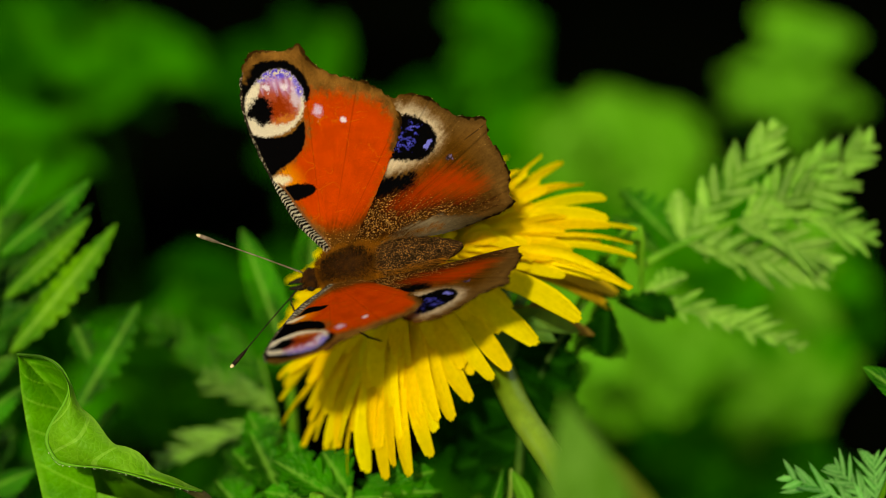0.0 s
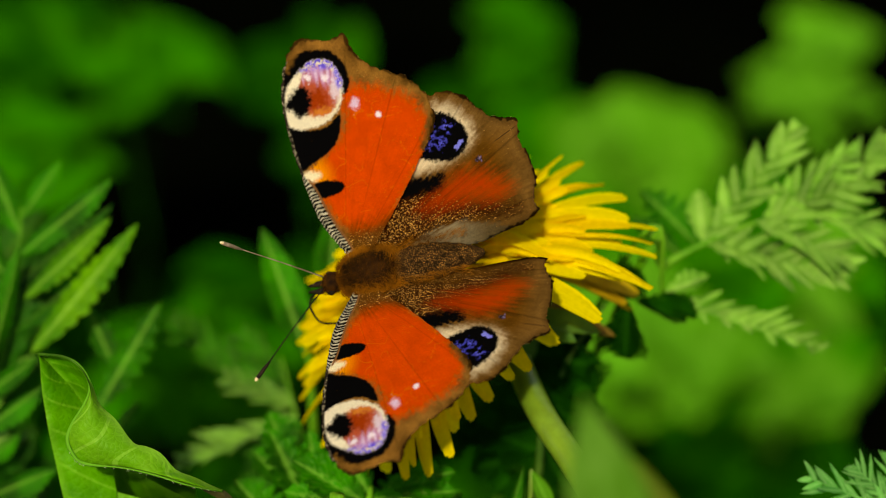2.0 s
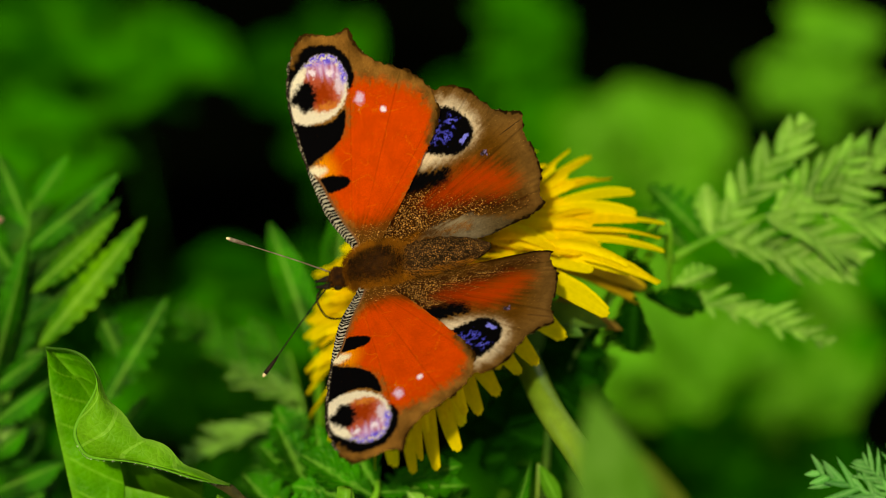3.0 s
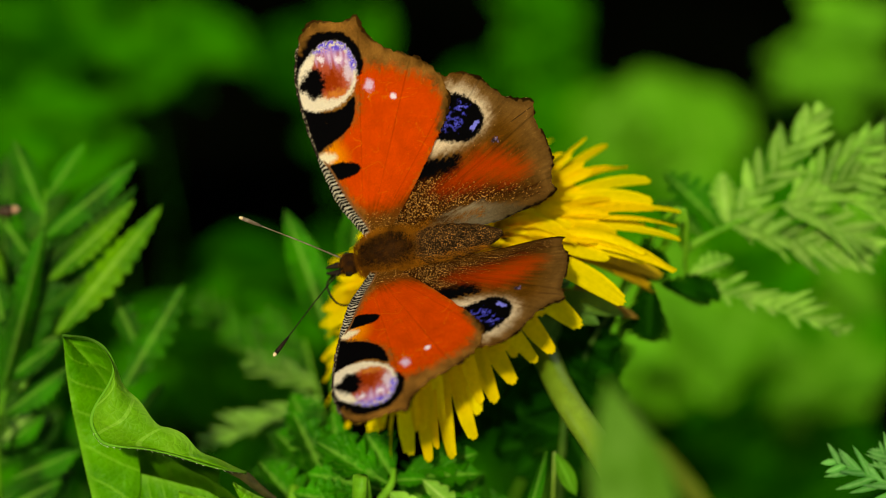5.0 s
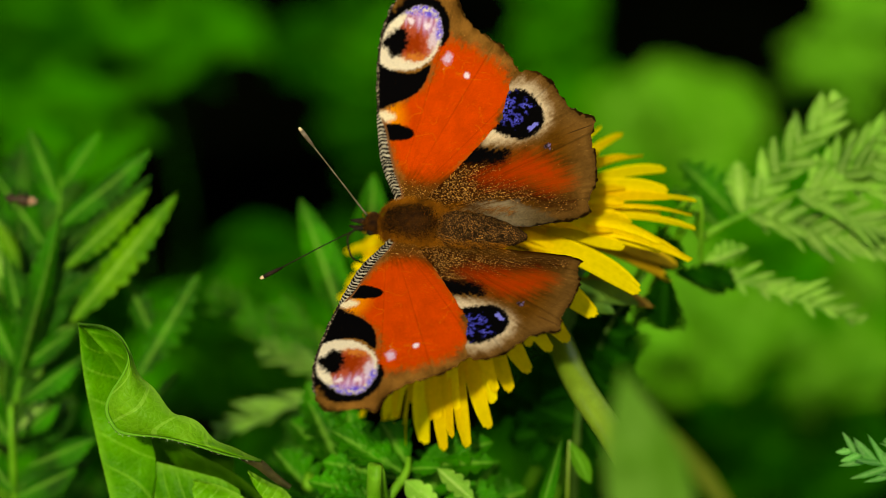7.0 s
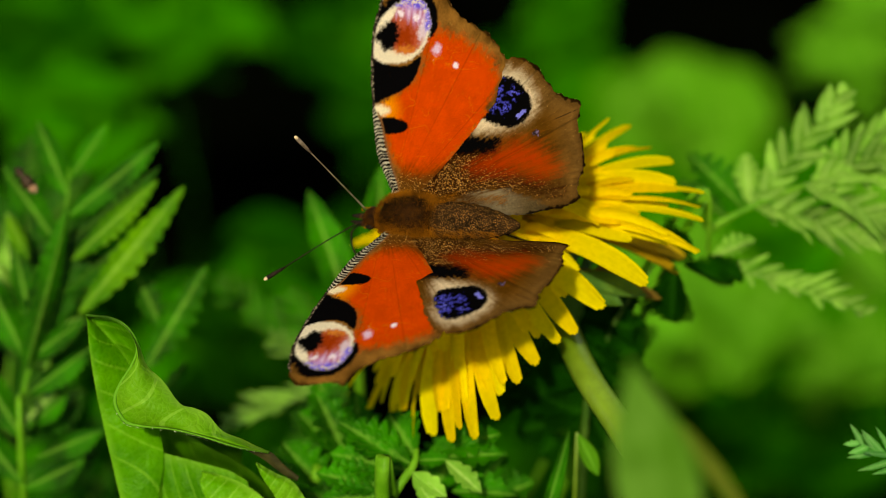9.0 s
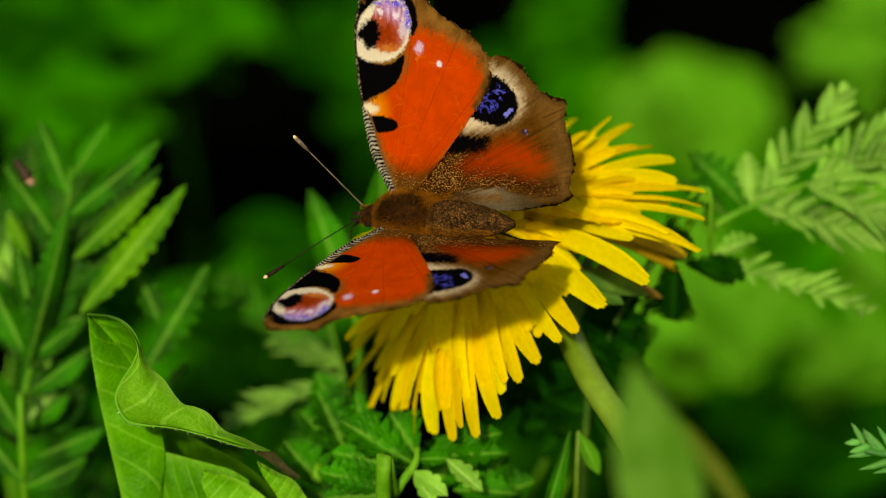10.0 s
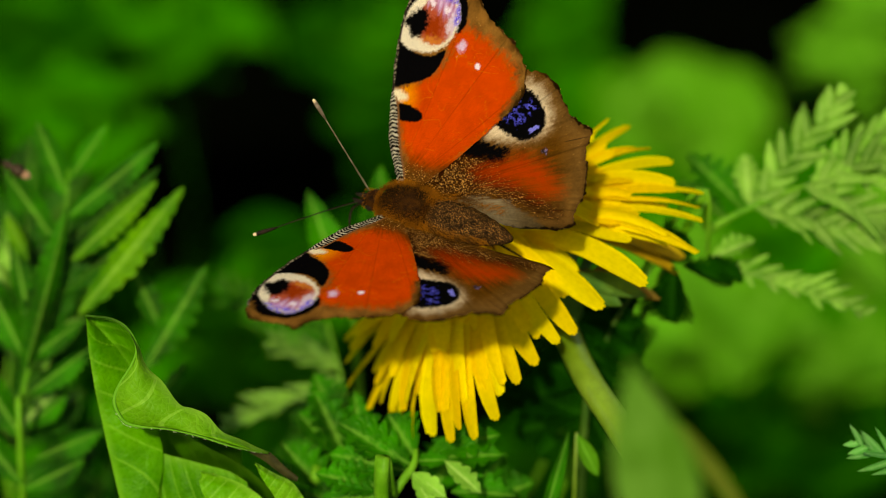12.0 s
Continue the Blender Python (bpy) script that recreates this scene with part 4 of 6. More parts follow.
def butterfly():
    body = thing("butterfly", (-0.0097, -0.0013, 0.3381), "rust-red butterfly with eyespots on its wings, feeding on the dandelion", "butterfly")
    speckled = abdomen_material()
    v, f = lathe([(-1.9, 0.5, -0.3), (-1.4, 1.6, -0.2), (-0.4, 2.2, 0.0), (1.2, 2.6, 0.15), (2.8, 2.65, 0.2), (4.2, 2.3, 0.1), (5.2, 1.7, -0.1), (5.6, 0.9, -0.2)], 24, 0.95)
    part("thorax", mesh("thorax", v, f, FUR), body, "brown furry thorax")

    def coat(r, crown):
        """Roots all over the sides, or on the crown of the back alone."""
        x = r.uniform(-1.8, 5.6) if not crown else r.uniform(-0.9, 4.6)
        rad = 2.6 * math.sqrt(max(0.05, 1 - ((x - 2.0) / 4.2) ** 2))
        a = math.pi / 2 + r.uniform(-crown, crown) if crown else math.pi / 2 + r.choice((-1, 1)) * (abs(r.gauss(1.22, 0.36)) if -0.9 < x < 4.6 else r.uniform(0, 1.95))
        n = Vector((-0.1 + 0.12 * (x - 2), math.cos(a), math.sin(a)))
        return Vector((x, rad * math.cos(a), 0.1 + 0.95 * rad * math.sin(a))), n

    v, f = hairs(3400, lambda r: coat(r, 0.7), 0.32, 3)
    part("fur", mesh("fur", v, f, DARK_HAIR), body, "dark olive-brown hairs on the back")
    v, f = hairs(800, lambda r: coat(r, 1.1), 0.4, 6)
    part("fur", mesh("fur", v, f, HAIR), body, "golden brown hairs strewn over the back")
    v, f = hairs(7500, lambda r: coat(r, 0.0), 0.85, 4)
    part("fur", mesh("fur", v, f, HAIR), body, "golden brown hairs on the flanks")

    def fringe(r):
        x = r.uniform(1.5, 13.5)
        sgn = r.choice((-1, 1))
        return Vector((x, sgn * r.uniform(1.6, 2.6), r.uniform(0.5, 1.2))), Vector((0.8, sgn * 0.5, 0.25))

    v, f = hairs(1100, fringe, 0.8, 5)
    part("fur", mesh("fur", v, f, HAIR), body, "long hairs at the wing roots")
    rings = []
    for i in range(25):
        s = i / 24
        r = 2.6 * math.sin(math.pi * (0.18 + 0.80 * s)) ** 0.55 * (1 - 0.35 * s)
        rings.append((5.0 + 10.2 * s, r * (1 + 0.035 * math.sin(s * 44)), -0.2 - 0.7 * s))
    v, f = lathe(rings, 22, 0.95)
    part("abdomen", mesh("abdomen", v, f, speckled), body, "dark abdomen sprinkled with golden scales")
    v, f = lathe([(-4.1, 0.5, -0.5), (-3.8, 1.0, -0.4), (-3.1, 1.25, -0.3), (-2.3, 1.2, -0.25), (-1.7, 0.8, -0.2)], 18)
    head = part("head", mesh("head", v, f, FUR), body, "small brown furry head")
    for sgn in (-1, 1):
        v, f = tube([Vector((-3.6, 0.35 * sgn, -0.8)) * MM, Vector((-4.6, 0.45 * sgn, -0.9)) * MM, Vector((-5.9, 0.35 * sgn, -0.7)) * MM], [0.0003, 0.00042, 0.00012], 10, 8)
        part("palp", mesh("palp", v, f, CHITIN), head, "pointed palp")
        v, f = lathe([(-0.55, 0.1, 0), (-0.4, 0.4, 0), (0, 0.55, 0), (0.4, 0.4, 0), (0.55, 0.1, 0)], 12)
        part("eye", mesh("eye", v, f, CHITIN), head, "dark round eye", pose(-0.0031, 0.00095 * sgn, -0.0003))

    def face(r):
        a = r.uniform(0, 2 * math.pi)
        x = r.uniform(-4.1, -1.8)
        return Vector((x, 1.1 * math.cos(a), -0.3 + 1.1 * math.sin(a))), Vector((-0.6, math.cos(a), math.sin(a)))

    v, f = hairs(600, face, 0.32, 8)
    part("fur", mesh("fur", v, f, HAIR), head)
    v, f = tube([Vector(p) * MM for p in ((-4.4, 0, -1.2), (-6.4, -0.8, -2.4), (-6.1, -2.6, -2.9), (-5.2, -3.6, -3.0), (-3.7, -3.5, -4.4), (-2.4, -3.1, -6.7))], [0.00014, 0.00012, 0.0001], 18, 7)
    part("proboscis", mesh("proboscis", v, f, CHITIN), head, "thin dark proboscis dipping into the flower")
    stance = (((0.6, 1.0, -1.7), (1.6, 2.4, -3.4), (1.1, 4.3, -3.7), (0.4, 5.6, -4.3), (1.1, 5.9, -6.9), (2.3, 5.9, -9.4)),
              ((2.4, 1.0, -1.8), (5.0, 2.2, -4.0), (6.3, 3.5, -4.8), (7.3, 3.3, -5.6), (8.5, 2.4, -7.0), (9.7, 1.6, -8.3)),
              ((3.4, 1.0, -1.8), (7.5, 2.6, -5.0), (10.2, 2.1, -7.6), (11.8, 2.0, -8.6), (13.4, 1.9, -9.6)))
    for sgn in (-1, 1):
        for pts in stance:
            part("leg", leg_data("leg", [(x, y * sgn, z) for x, y, z in pts]), body, "thin dark leg")
    moving = {"body": body}
    for key, sgn in (("far", 1), ("near", -1)):
        moving["fore_" + key] = part("forewing", wing_data("forewing", FORE, fore_pattern, sgn < 0, lambda x, y: 0.08 + 0.0022 * (y - 12) ** 2 * 0.5 - 0.004 * (x - 3) ** 2), body, "rust-red forewing with a cream and violet eyespot", pose(0, 0.0013 * sgn, 0.0004))
        moving["hind_" + key] = part("hindwing", wing_data("hindwing", HIND, hind_pattern if sgn > 0 else (lambda x, y: hind_pattern(x, y, 0.0)), sgn < 0, lambda x, y: -0.14 - 0.0012 * (y - 6) ** 2 - 0.42 * np.clip(2.0 - y, 0, 3) ** 1.4 * ease(x, 3, 7)), body, "brown hindwing with a blue-black eyespot", pose(0, 0.0013 * sgn, 0.0002))
        v, f = tube([Vector((0, 0, 0)), Vector((0.005, 0, 0.0002)), Vector((0.0118, 0, 0))], [0.00009, 0.00007, 0.00007], 14, 7)
        feeler = part("antenna", mesh("antenna", v, f, FEELER if sgn > 0 else CHITIN), body, "long thin antenna with a club", pose(-0.0036, 0.0006 * sgn, 0.0005))
        v, f = lathe([(10.6, 0.1, 0), (11.4, 0.2, 0), (12.3, 0.25, 0), (13.0, 0.25, 0), (13.3, 0.17, 0)], 10)
        part("club", mesh("club", v, f, FEELER if sgn > 0 else CHITIN), feeler, "thickened antenna tip")
        v, f = lathe([(13.15, 0.225, 0), (13.4, 0.18, 0), (13.55, 0.08, 0)], 10)
        part("club_tip", mesh("club_tip", v, f, CLUB_TIP), feeler, "pale cream tip")
        moving["antenna_" + key] = feeler
    return moving


MOVING = butterfly()


# ---- plants ----
def fern_leaf(label, rachis, leaflets, mat, stalk_shift, category="leaf", radius=0.0006, stalk=None, folded=False, push=1.0):
    """A feathery leaf: a rachis that runs down to the soil, and lobed leaflets (root, tip, width, lobes, depth, one-sided)."""
    def deep(p):
        return (p[0] * push, p[1] * push, 262 - (262 - p[2]) * push)

    line = [spot(deep(p)) for p in rachis]
    root = Vector((line[0].x + stalk_shift[0], line[0].y + stalk_shift[1], 0))
    ob = thing("fern_leaf", root, label, category)
    run = [Vector((0, 0, -0.004)), (line[0] - root) * 0.5 + Vector((0, 0, 0.01)), *[p - root for p in line]]
    v, f = tube(run, [radius * 2, radius * 1.7, radius, radius * 0.5], 30, 8)
    part("leaf_stalk", mesh("leaf_stalk", v, f, stalk or PETIOLE), ob)
    for a, b, width, lobes, depth, one_side, *rest in leaflets:
        a, b, width = deep(a), deep(b), width * push
        facing = way(rest[0]) if rest else way((R.uniform(-0.3, 0.3), 0.5, 0.8))
        m = rest[1] if len(rest) > 1 else mat
        if depth >= 0.7:
            part("leaflet", comb_data("leaflet", spot(a), spot(b), facing, width * MM, m, lobes, root, one_side, R.uniform(0.0, 0.08), int(width * 100) + lobes + int(a[0])), ob)
            continue
        part("leaflet", blade_data("leaflet", spot(a), spot(b), facing, width * MM, m, lobes, depth, 0.9 if depth < 0.7 else 1.6, R.uniform(0.35, 0.75) * (-1 if folded else 1), R.uniform(0.0, 0.08), root, 0.42, one_side), ob)
    return ob


# feathery leaf at the left; lit and shaded halves painted as separate leaflets
fern_leaf("feathery green leaf with toothed leaflets, painted lit and dim", [(-57.1, -34.9, -19.0), (-57.0, -22.3, -19.0), (-55.0, -15.4, -19.0), (-52.3, -2.8, -20.0), (-51.7, 5.6, -21.0)], [
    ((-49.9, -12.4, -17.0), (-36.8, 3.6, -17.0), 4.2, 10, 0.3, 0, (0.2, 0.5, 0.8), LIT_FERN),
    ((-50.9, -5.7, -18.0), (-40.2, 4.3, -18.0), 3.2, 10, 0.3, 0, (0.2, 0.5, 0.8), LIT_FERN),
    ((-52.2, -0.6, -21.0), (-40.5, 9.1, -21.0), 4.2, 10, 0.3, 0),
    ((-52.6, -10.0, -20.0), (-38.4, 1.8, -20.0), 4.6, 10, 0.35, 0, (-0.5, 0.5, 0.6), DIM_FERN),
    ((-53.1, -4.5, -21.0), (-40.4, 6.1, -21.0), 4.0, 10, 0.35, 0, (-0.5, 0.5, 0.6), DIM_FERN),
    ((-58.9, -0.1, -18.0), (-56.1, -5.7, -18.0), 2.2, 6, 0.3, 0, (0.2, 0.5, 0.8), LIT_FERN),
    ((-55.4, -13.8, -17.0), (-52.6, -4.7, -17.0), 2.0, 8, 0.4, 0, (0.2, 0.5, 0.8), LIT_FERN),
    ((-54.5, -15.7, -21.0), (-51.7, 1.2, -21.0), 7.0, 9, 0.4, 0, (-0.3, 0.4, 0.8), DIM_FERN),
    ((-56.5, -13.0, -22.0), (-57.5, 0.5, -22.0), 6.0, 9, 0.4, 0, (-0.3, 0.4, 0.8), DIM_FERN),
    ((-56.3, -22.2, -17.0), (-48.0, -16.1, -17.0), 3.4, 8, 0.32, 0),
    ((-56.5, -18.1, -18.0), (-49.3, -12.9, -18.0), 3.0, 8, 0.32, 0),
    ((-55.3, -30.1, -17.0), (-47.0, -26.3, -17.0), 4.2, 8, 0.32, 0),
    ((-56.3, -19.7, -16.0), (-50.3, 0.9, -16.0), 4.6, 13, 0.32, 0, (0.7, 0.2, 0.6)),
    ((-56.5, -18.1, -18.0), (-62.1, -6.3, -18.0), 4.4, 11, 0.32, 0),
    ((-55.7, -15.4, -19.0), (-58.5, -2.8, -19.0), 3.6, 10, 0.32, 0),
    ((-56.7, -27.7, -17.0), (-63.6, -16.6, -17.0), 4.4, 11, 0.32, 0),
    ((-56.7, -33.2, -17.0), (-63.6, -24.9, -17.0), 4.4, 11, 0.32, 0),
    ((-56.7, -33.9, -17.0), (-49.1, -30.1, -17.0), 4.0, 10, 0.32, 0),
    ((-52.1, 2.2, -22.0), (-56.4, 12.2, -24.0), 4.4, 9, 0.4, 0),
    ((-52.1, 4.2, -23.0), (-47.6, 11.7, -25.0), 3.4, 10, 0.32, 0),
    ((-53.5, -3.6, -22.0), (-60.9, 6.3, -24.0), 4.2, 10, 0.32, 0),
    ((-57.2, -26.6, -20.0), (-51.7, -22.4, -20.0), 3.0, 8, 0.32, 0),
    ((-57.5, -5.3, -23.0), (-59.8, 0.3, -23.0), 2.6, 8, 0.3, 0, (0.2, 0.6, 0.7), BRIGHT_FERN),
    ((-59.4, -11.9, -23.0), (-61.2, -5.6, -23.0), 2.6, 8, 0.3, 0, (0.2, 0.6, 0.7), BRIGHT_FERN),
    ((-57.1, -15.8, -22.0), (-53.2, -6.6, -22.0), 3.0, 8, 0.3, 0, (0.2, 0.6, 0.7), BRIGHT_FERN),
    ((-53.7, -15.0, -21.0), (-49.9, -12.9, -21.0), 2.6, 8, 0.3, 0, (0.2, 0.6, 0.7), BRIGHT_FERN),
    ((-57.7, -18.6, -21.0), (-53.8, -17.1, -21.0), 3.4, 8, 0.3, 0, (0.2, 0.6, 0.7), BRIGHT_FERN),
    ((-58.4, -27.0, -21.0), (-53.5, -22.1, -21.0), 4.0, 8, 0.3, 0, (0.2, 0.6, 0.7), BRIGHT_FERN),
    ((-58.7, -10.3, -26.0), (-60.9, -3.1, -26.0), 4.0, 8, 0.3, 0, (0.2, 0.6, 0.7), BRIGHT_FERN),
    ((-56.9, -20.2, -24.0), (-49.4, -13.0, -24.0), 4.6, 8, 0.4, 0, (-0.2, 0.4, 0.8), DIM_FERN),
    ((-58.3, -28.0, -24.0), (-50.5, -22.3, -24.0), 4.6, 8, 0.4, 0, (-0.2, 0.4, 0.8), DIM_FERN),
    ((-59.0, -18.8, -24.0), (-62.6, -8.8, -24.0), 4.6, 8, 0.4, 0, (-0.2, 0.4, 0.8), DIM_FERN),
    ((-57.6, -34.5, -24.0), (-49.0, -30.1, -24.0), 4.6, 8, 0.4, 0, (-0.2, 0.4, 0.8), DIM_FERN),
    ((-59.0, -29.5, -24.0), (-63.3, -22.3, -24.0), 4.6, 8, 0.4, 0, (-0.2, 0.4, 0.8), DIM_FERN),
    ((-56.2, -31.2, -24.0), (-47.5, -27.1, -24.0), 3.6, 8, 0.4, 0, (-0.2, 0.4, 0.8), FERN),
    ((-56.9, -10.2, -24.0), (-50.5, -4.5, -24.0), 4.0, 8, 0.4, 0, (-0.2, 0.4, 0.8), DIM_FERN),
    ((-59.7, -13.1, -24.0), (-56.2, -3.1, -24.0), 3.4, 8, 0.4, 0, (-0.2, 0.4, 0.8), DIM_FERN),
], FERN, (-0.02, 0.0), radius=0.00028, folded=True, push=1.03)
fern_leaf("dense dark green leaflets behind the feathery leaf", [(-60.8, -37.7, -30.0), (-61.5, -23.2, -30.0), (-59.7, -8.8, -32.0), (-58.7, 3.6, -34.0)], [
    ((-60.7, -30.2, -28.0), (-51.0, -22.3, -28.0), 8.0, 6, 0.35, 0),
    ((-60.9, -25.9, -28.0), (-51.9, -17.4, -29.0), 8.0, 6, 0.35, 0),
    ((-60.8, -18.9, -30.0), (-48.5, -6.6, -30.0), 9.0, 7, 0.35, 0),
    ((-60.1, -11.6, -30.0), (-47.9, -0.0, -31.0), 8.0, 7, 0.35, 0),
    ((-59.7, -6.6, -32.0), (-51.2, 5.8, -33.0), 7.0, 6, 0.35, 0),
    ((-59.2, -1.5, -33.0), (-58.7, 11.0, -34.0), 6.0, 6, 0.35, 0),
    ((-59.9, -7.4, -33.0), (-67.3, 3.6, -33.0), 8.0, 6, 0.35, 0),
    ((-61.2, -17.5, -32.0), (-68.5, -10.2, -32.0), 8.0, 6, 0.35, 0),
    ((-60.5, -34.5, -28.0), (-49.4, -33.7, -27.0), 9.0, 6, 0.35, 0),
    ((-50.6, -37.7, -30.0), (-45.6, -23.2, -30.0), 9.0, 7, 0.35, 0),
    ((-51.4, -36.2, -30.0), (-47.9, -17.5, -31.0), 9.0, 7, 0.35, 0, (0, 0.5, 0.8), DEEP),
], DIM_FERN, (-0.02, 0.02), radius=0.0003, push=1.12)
# leaflets between the curled leaf and the flower
fern_leaf("soft green feathery leaf behind the curled leaf", [(-44.3, -34.1, -24.0), (-43.2, -27.0, -24.0), (-42.4, -18.5, -24.0), (-39.7, -12.8, -24.0)], [
    ((-42.6, -19.8, -22.0), (-34.7, -6.2, -22.0), 4.6, 7, 0.45, 0),
    ((-43.1, -25.6, -24.0), (-37.5, -18.5, -24.0), 3.4, 5, 0.4, 0),
    ((-40.4, -14.9, -24.0), (-44.3, -6.4, -24.0), 3.6, 6, 0.4, 0),
], FERN, (-0.01, 0.01), radius=0.0003, folded=True, push=1.03)
fern_leaf("blurred pale green leaflets beside the flower", [(-15.3, -36.2, -40.0), (-17.2, -28.7, -40.0), (-19.0, -21.2, -40.0), (-21.0, -14.0, -42.0)], [
    ((-18.5, -21.6, -38.0), (-34.6, -27.5, -36.0), 5.6, 11, 0.75, 0, (0, 0.6, 0.7), BRIGHT_FERN),
    ((-19.0, -20.4, -40.0), (-28.6, -16.5, -40.0), 6.0, 8, 0.75, 0, (0, 0.6, 0.7), BRIGHT_FERN),
    ((-23.2, -20.3, -50.0), (-36.9, -8.9, -52.0), 7.0, 10, 0.72, 0, (0, 0.5, 0.8), FERN),
    ((-18.1, -25.7, -40.0), (-25.2, -27.4, -38.0), 6.0, 7, 0.75, 0, (0, 0.6, 0.7), FERN),
    ((-17.6, -28.0, -40.0), (-28.0, -34.0, -40.0), 6.0, 8, 0.75, 0, (0, 0.6, 0.7), FERN),
    ((-19.8, -18.0, -42.0), (-27.0, -10.5, -44.0), 6.0, 7, 0.75, 0, (0, 0.5, 0.8), FERN),
], BRIGHT_FERN, (0.0, 0.01), radius=0.0003)
# upright leaf behind the flower head
fern_leaf("upright pointed green leaf behind the flower", [(-16.4, -18.2, -33.0), (-16.7, -14.6, -33.0)], [
    ((-16.7, -14.6, -33.0), (-22.7, 3.3, -33.0), 5.2, 5, 0.08, 0, (0.2, 0.1, 0.9)),
    ((-14.2, -11.6, -33.0), (-13.3, 6.5, -33.0), 5.4, 4, 0.1, 0),
], FERN, (0.0, 0.02))
# bright feathery leaf at the right
fern_leaf("bright green feathery leaf with comb-like leaflets", [(22.8, -6.8, -25.0), (28.2, -1.9, -25.0), (33.8, 1.2, -25.0), (40.9, 4.0, -25.0), (47.7, 5.2, -25.0), (54.8, 6.7, -25.0)], [
    ((33.7, 1.4, -25.0), (45.8, 16.5, -25.0), 7.2, 8, 0.82, 0),
    ((41.1, 4.6, -25.0), (52.8, 13.1, -25.0), 6.6, 8, 0.8, 0),
    ((40.4, 3.7, -24.0), (55.3, 10.1, -24.0), 6.6, 8, 0.8, 0),
    ((39.9, 3.9, -23.0), (52.6, -1.7, -23.0), 6.6, 8, 0.8, 0),
    ((34.0, 1.0, -24.0), (52.3, -3.2, -24.0), 6.6, 8, 0.8, 0),
    ((34.9, 1.4, -25.0), (44.1, -1.8, -25.0), 5.0, 9, 0.75, 0),
    ((47.0, 4.9, -25.0), (57.6, 1.7, -25.0), 6.6, 8, 0.8, 0),
    ((46.4, 5.0, -26.0), (57.8, 14.6, -26.0), 6.6, 8, 0.8, 0),
    ((33.9, 1.2, -29.0), (33.4, 8.0, -31.0), 3.6, 5, 0.5, 0),
    ((33.4, 0.7, -31.0), (26.3, 8.4, -33.0), 5.0, 6, 0.6, 0, (0, .4, .9), FERN),
    ((31.2, -0.4, -31.0), (24.9, 4.7, -33.0), 4.0, 6, 0.6, 0, (0, .4, .9), FERN),
], BRIGHT_FERN, (-0.08, 0.05), radius=0.00034)
fern_leaf("bright comb-like leaflet beside the flower", [(21.3, -4.6, -24.0), (28.3, -5.3, -23.0), (30.7, -6.9, -23.0)], [
    ((29.3, -6.0, -23.0), (48.5, -12.2, -23.0), 6.4, 13, 0.8, 1),
    # one leaflet beside the flower with shade painted in
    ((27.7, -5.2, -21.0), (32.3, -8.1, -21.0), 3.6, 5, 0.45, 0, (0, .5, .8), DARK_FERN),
    ((28.3, -5.2, -23.0), (33.9, -2.9, -23.0), 3.0, 5, 0.55, 0),
], BRIGHT_FERN, (-0.09, 0.05), radius=0.0003)
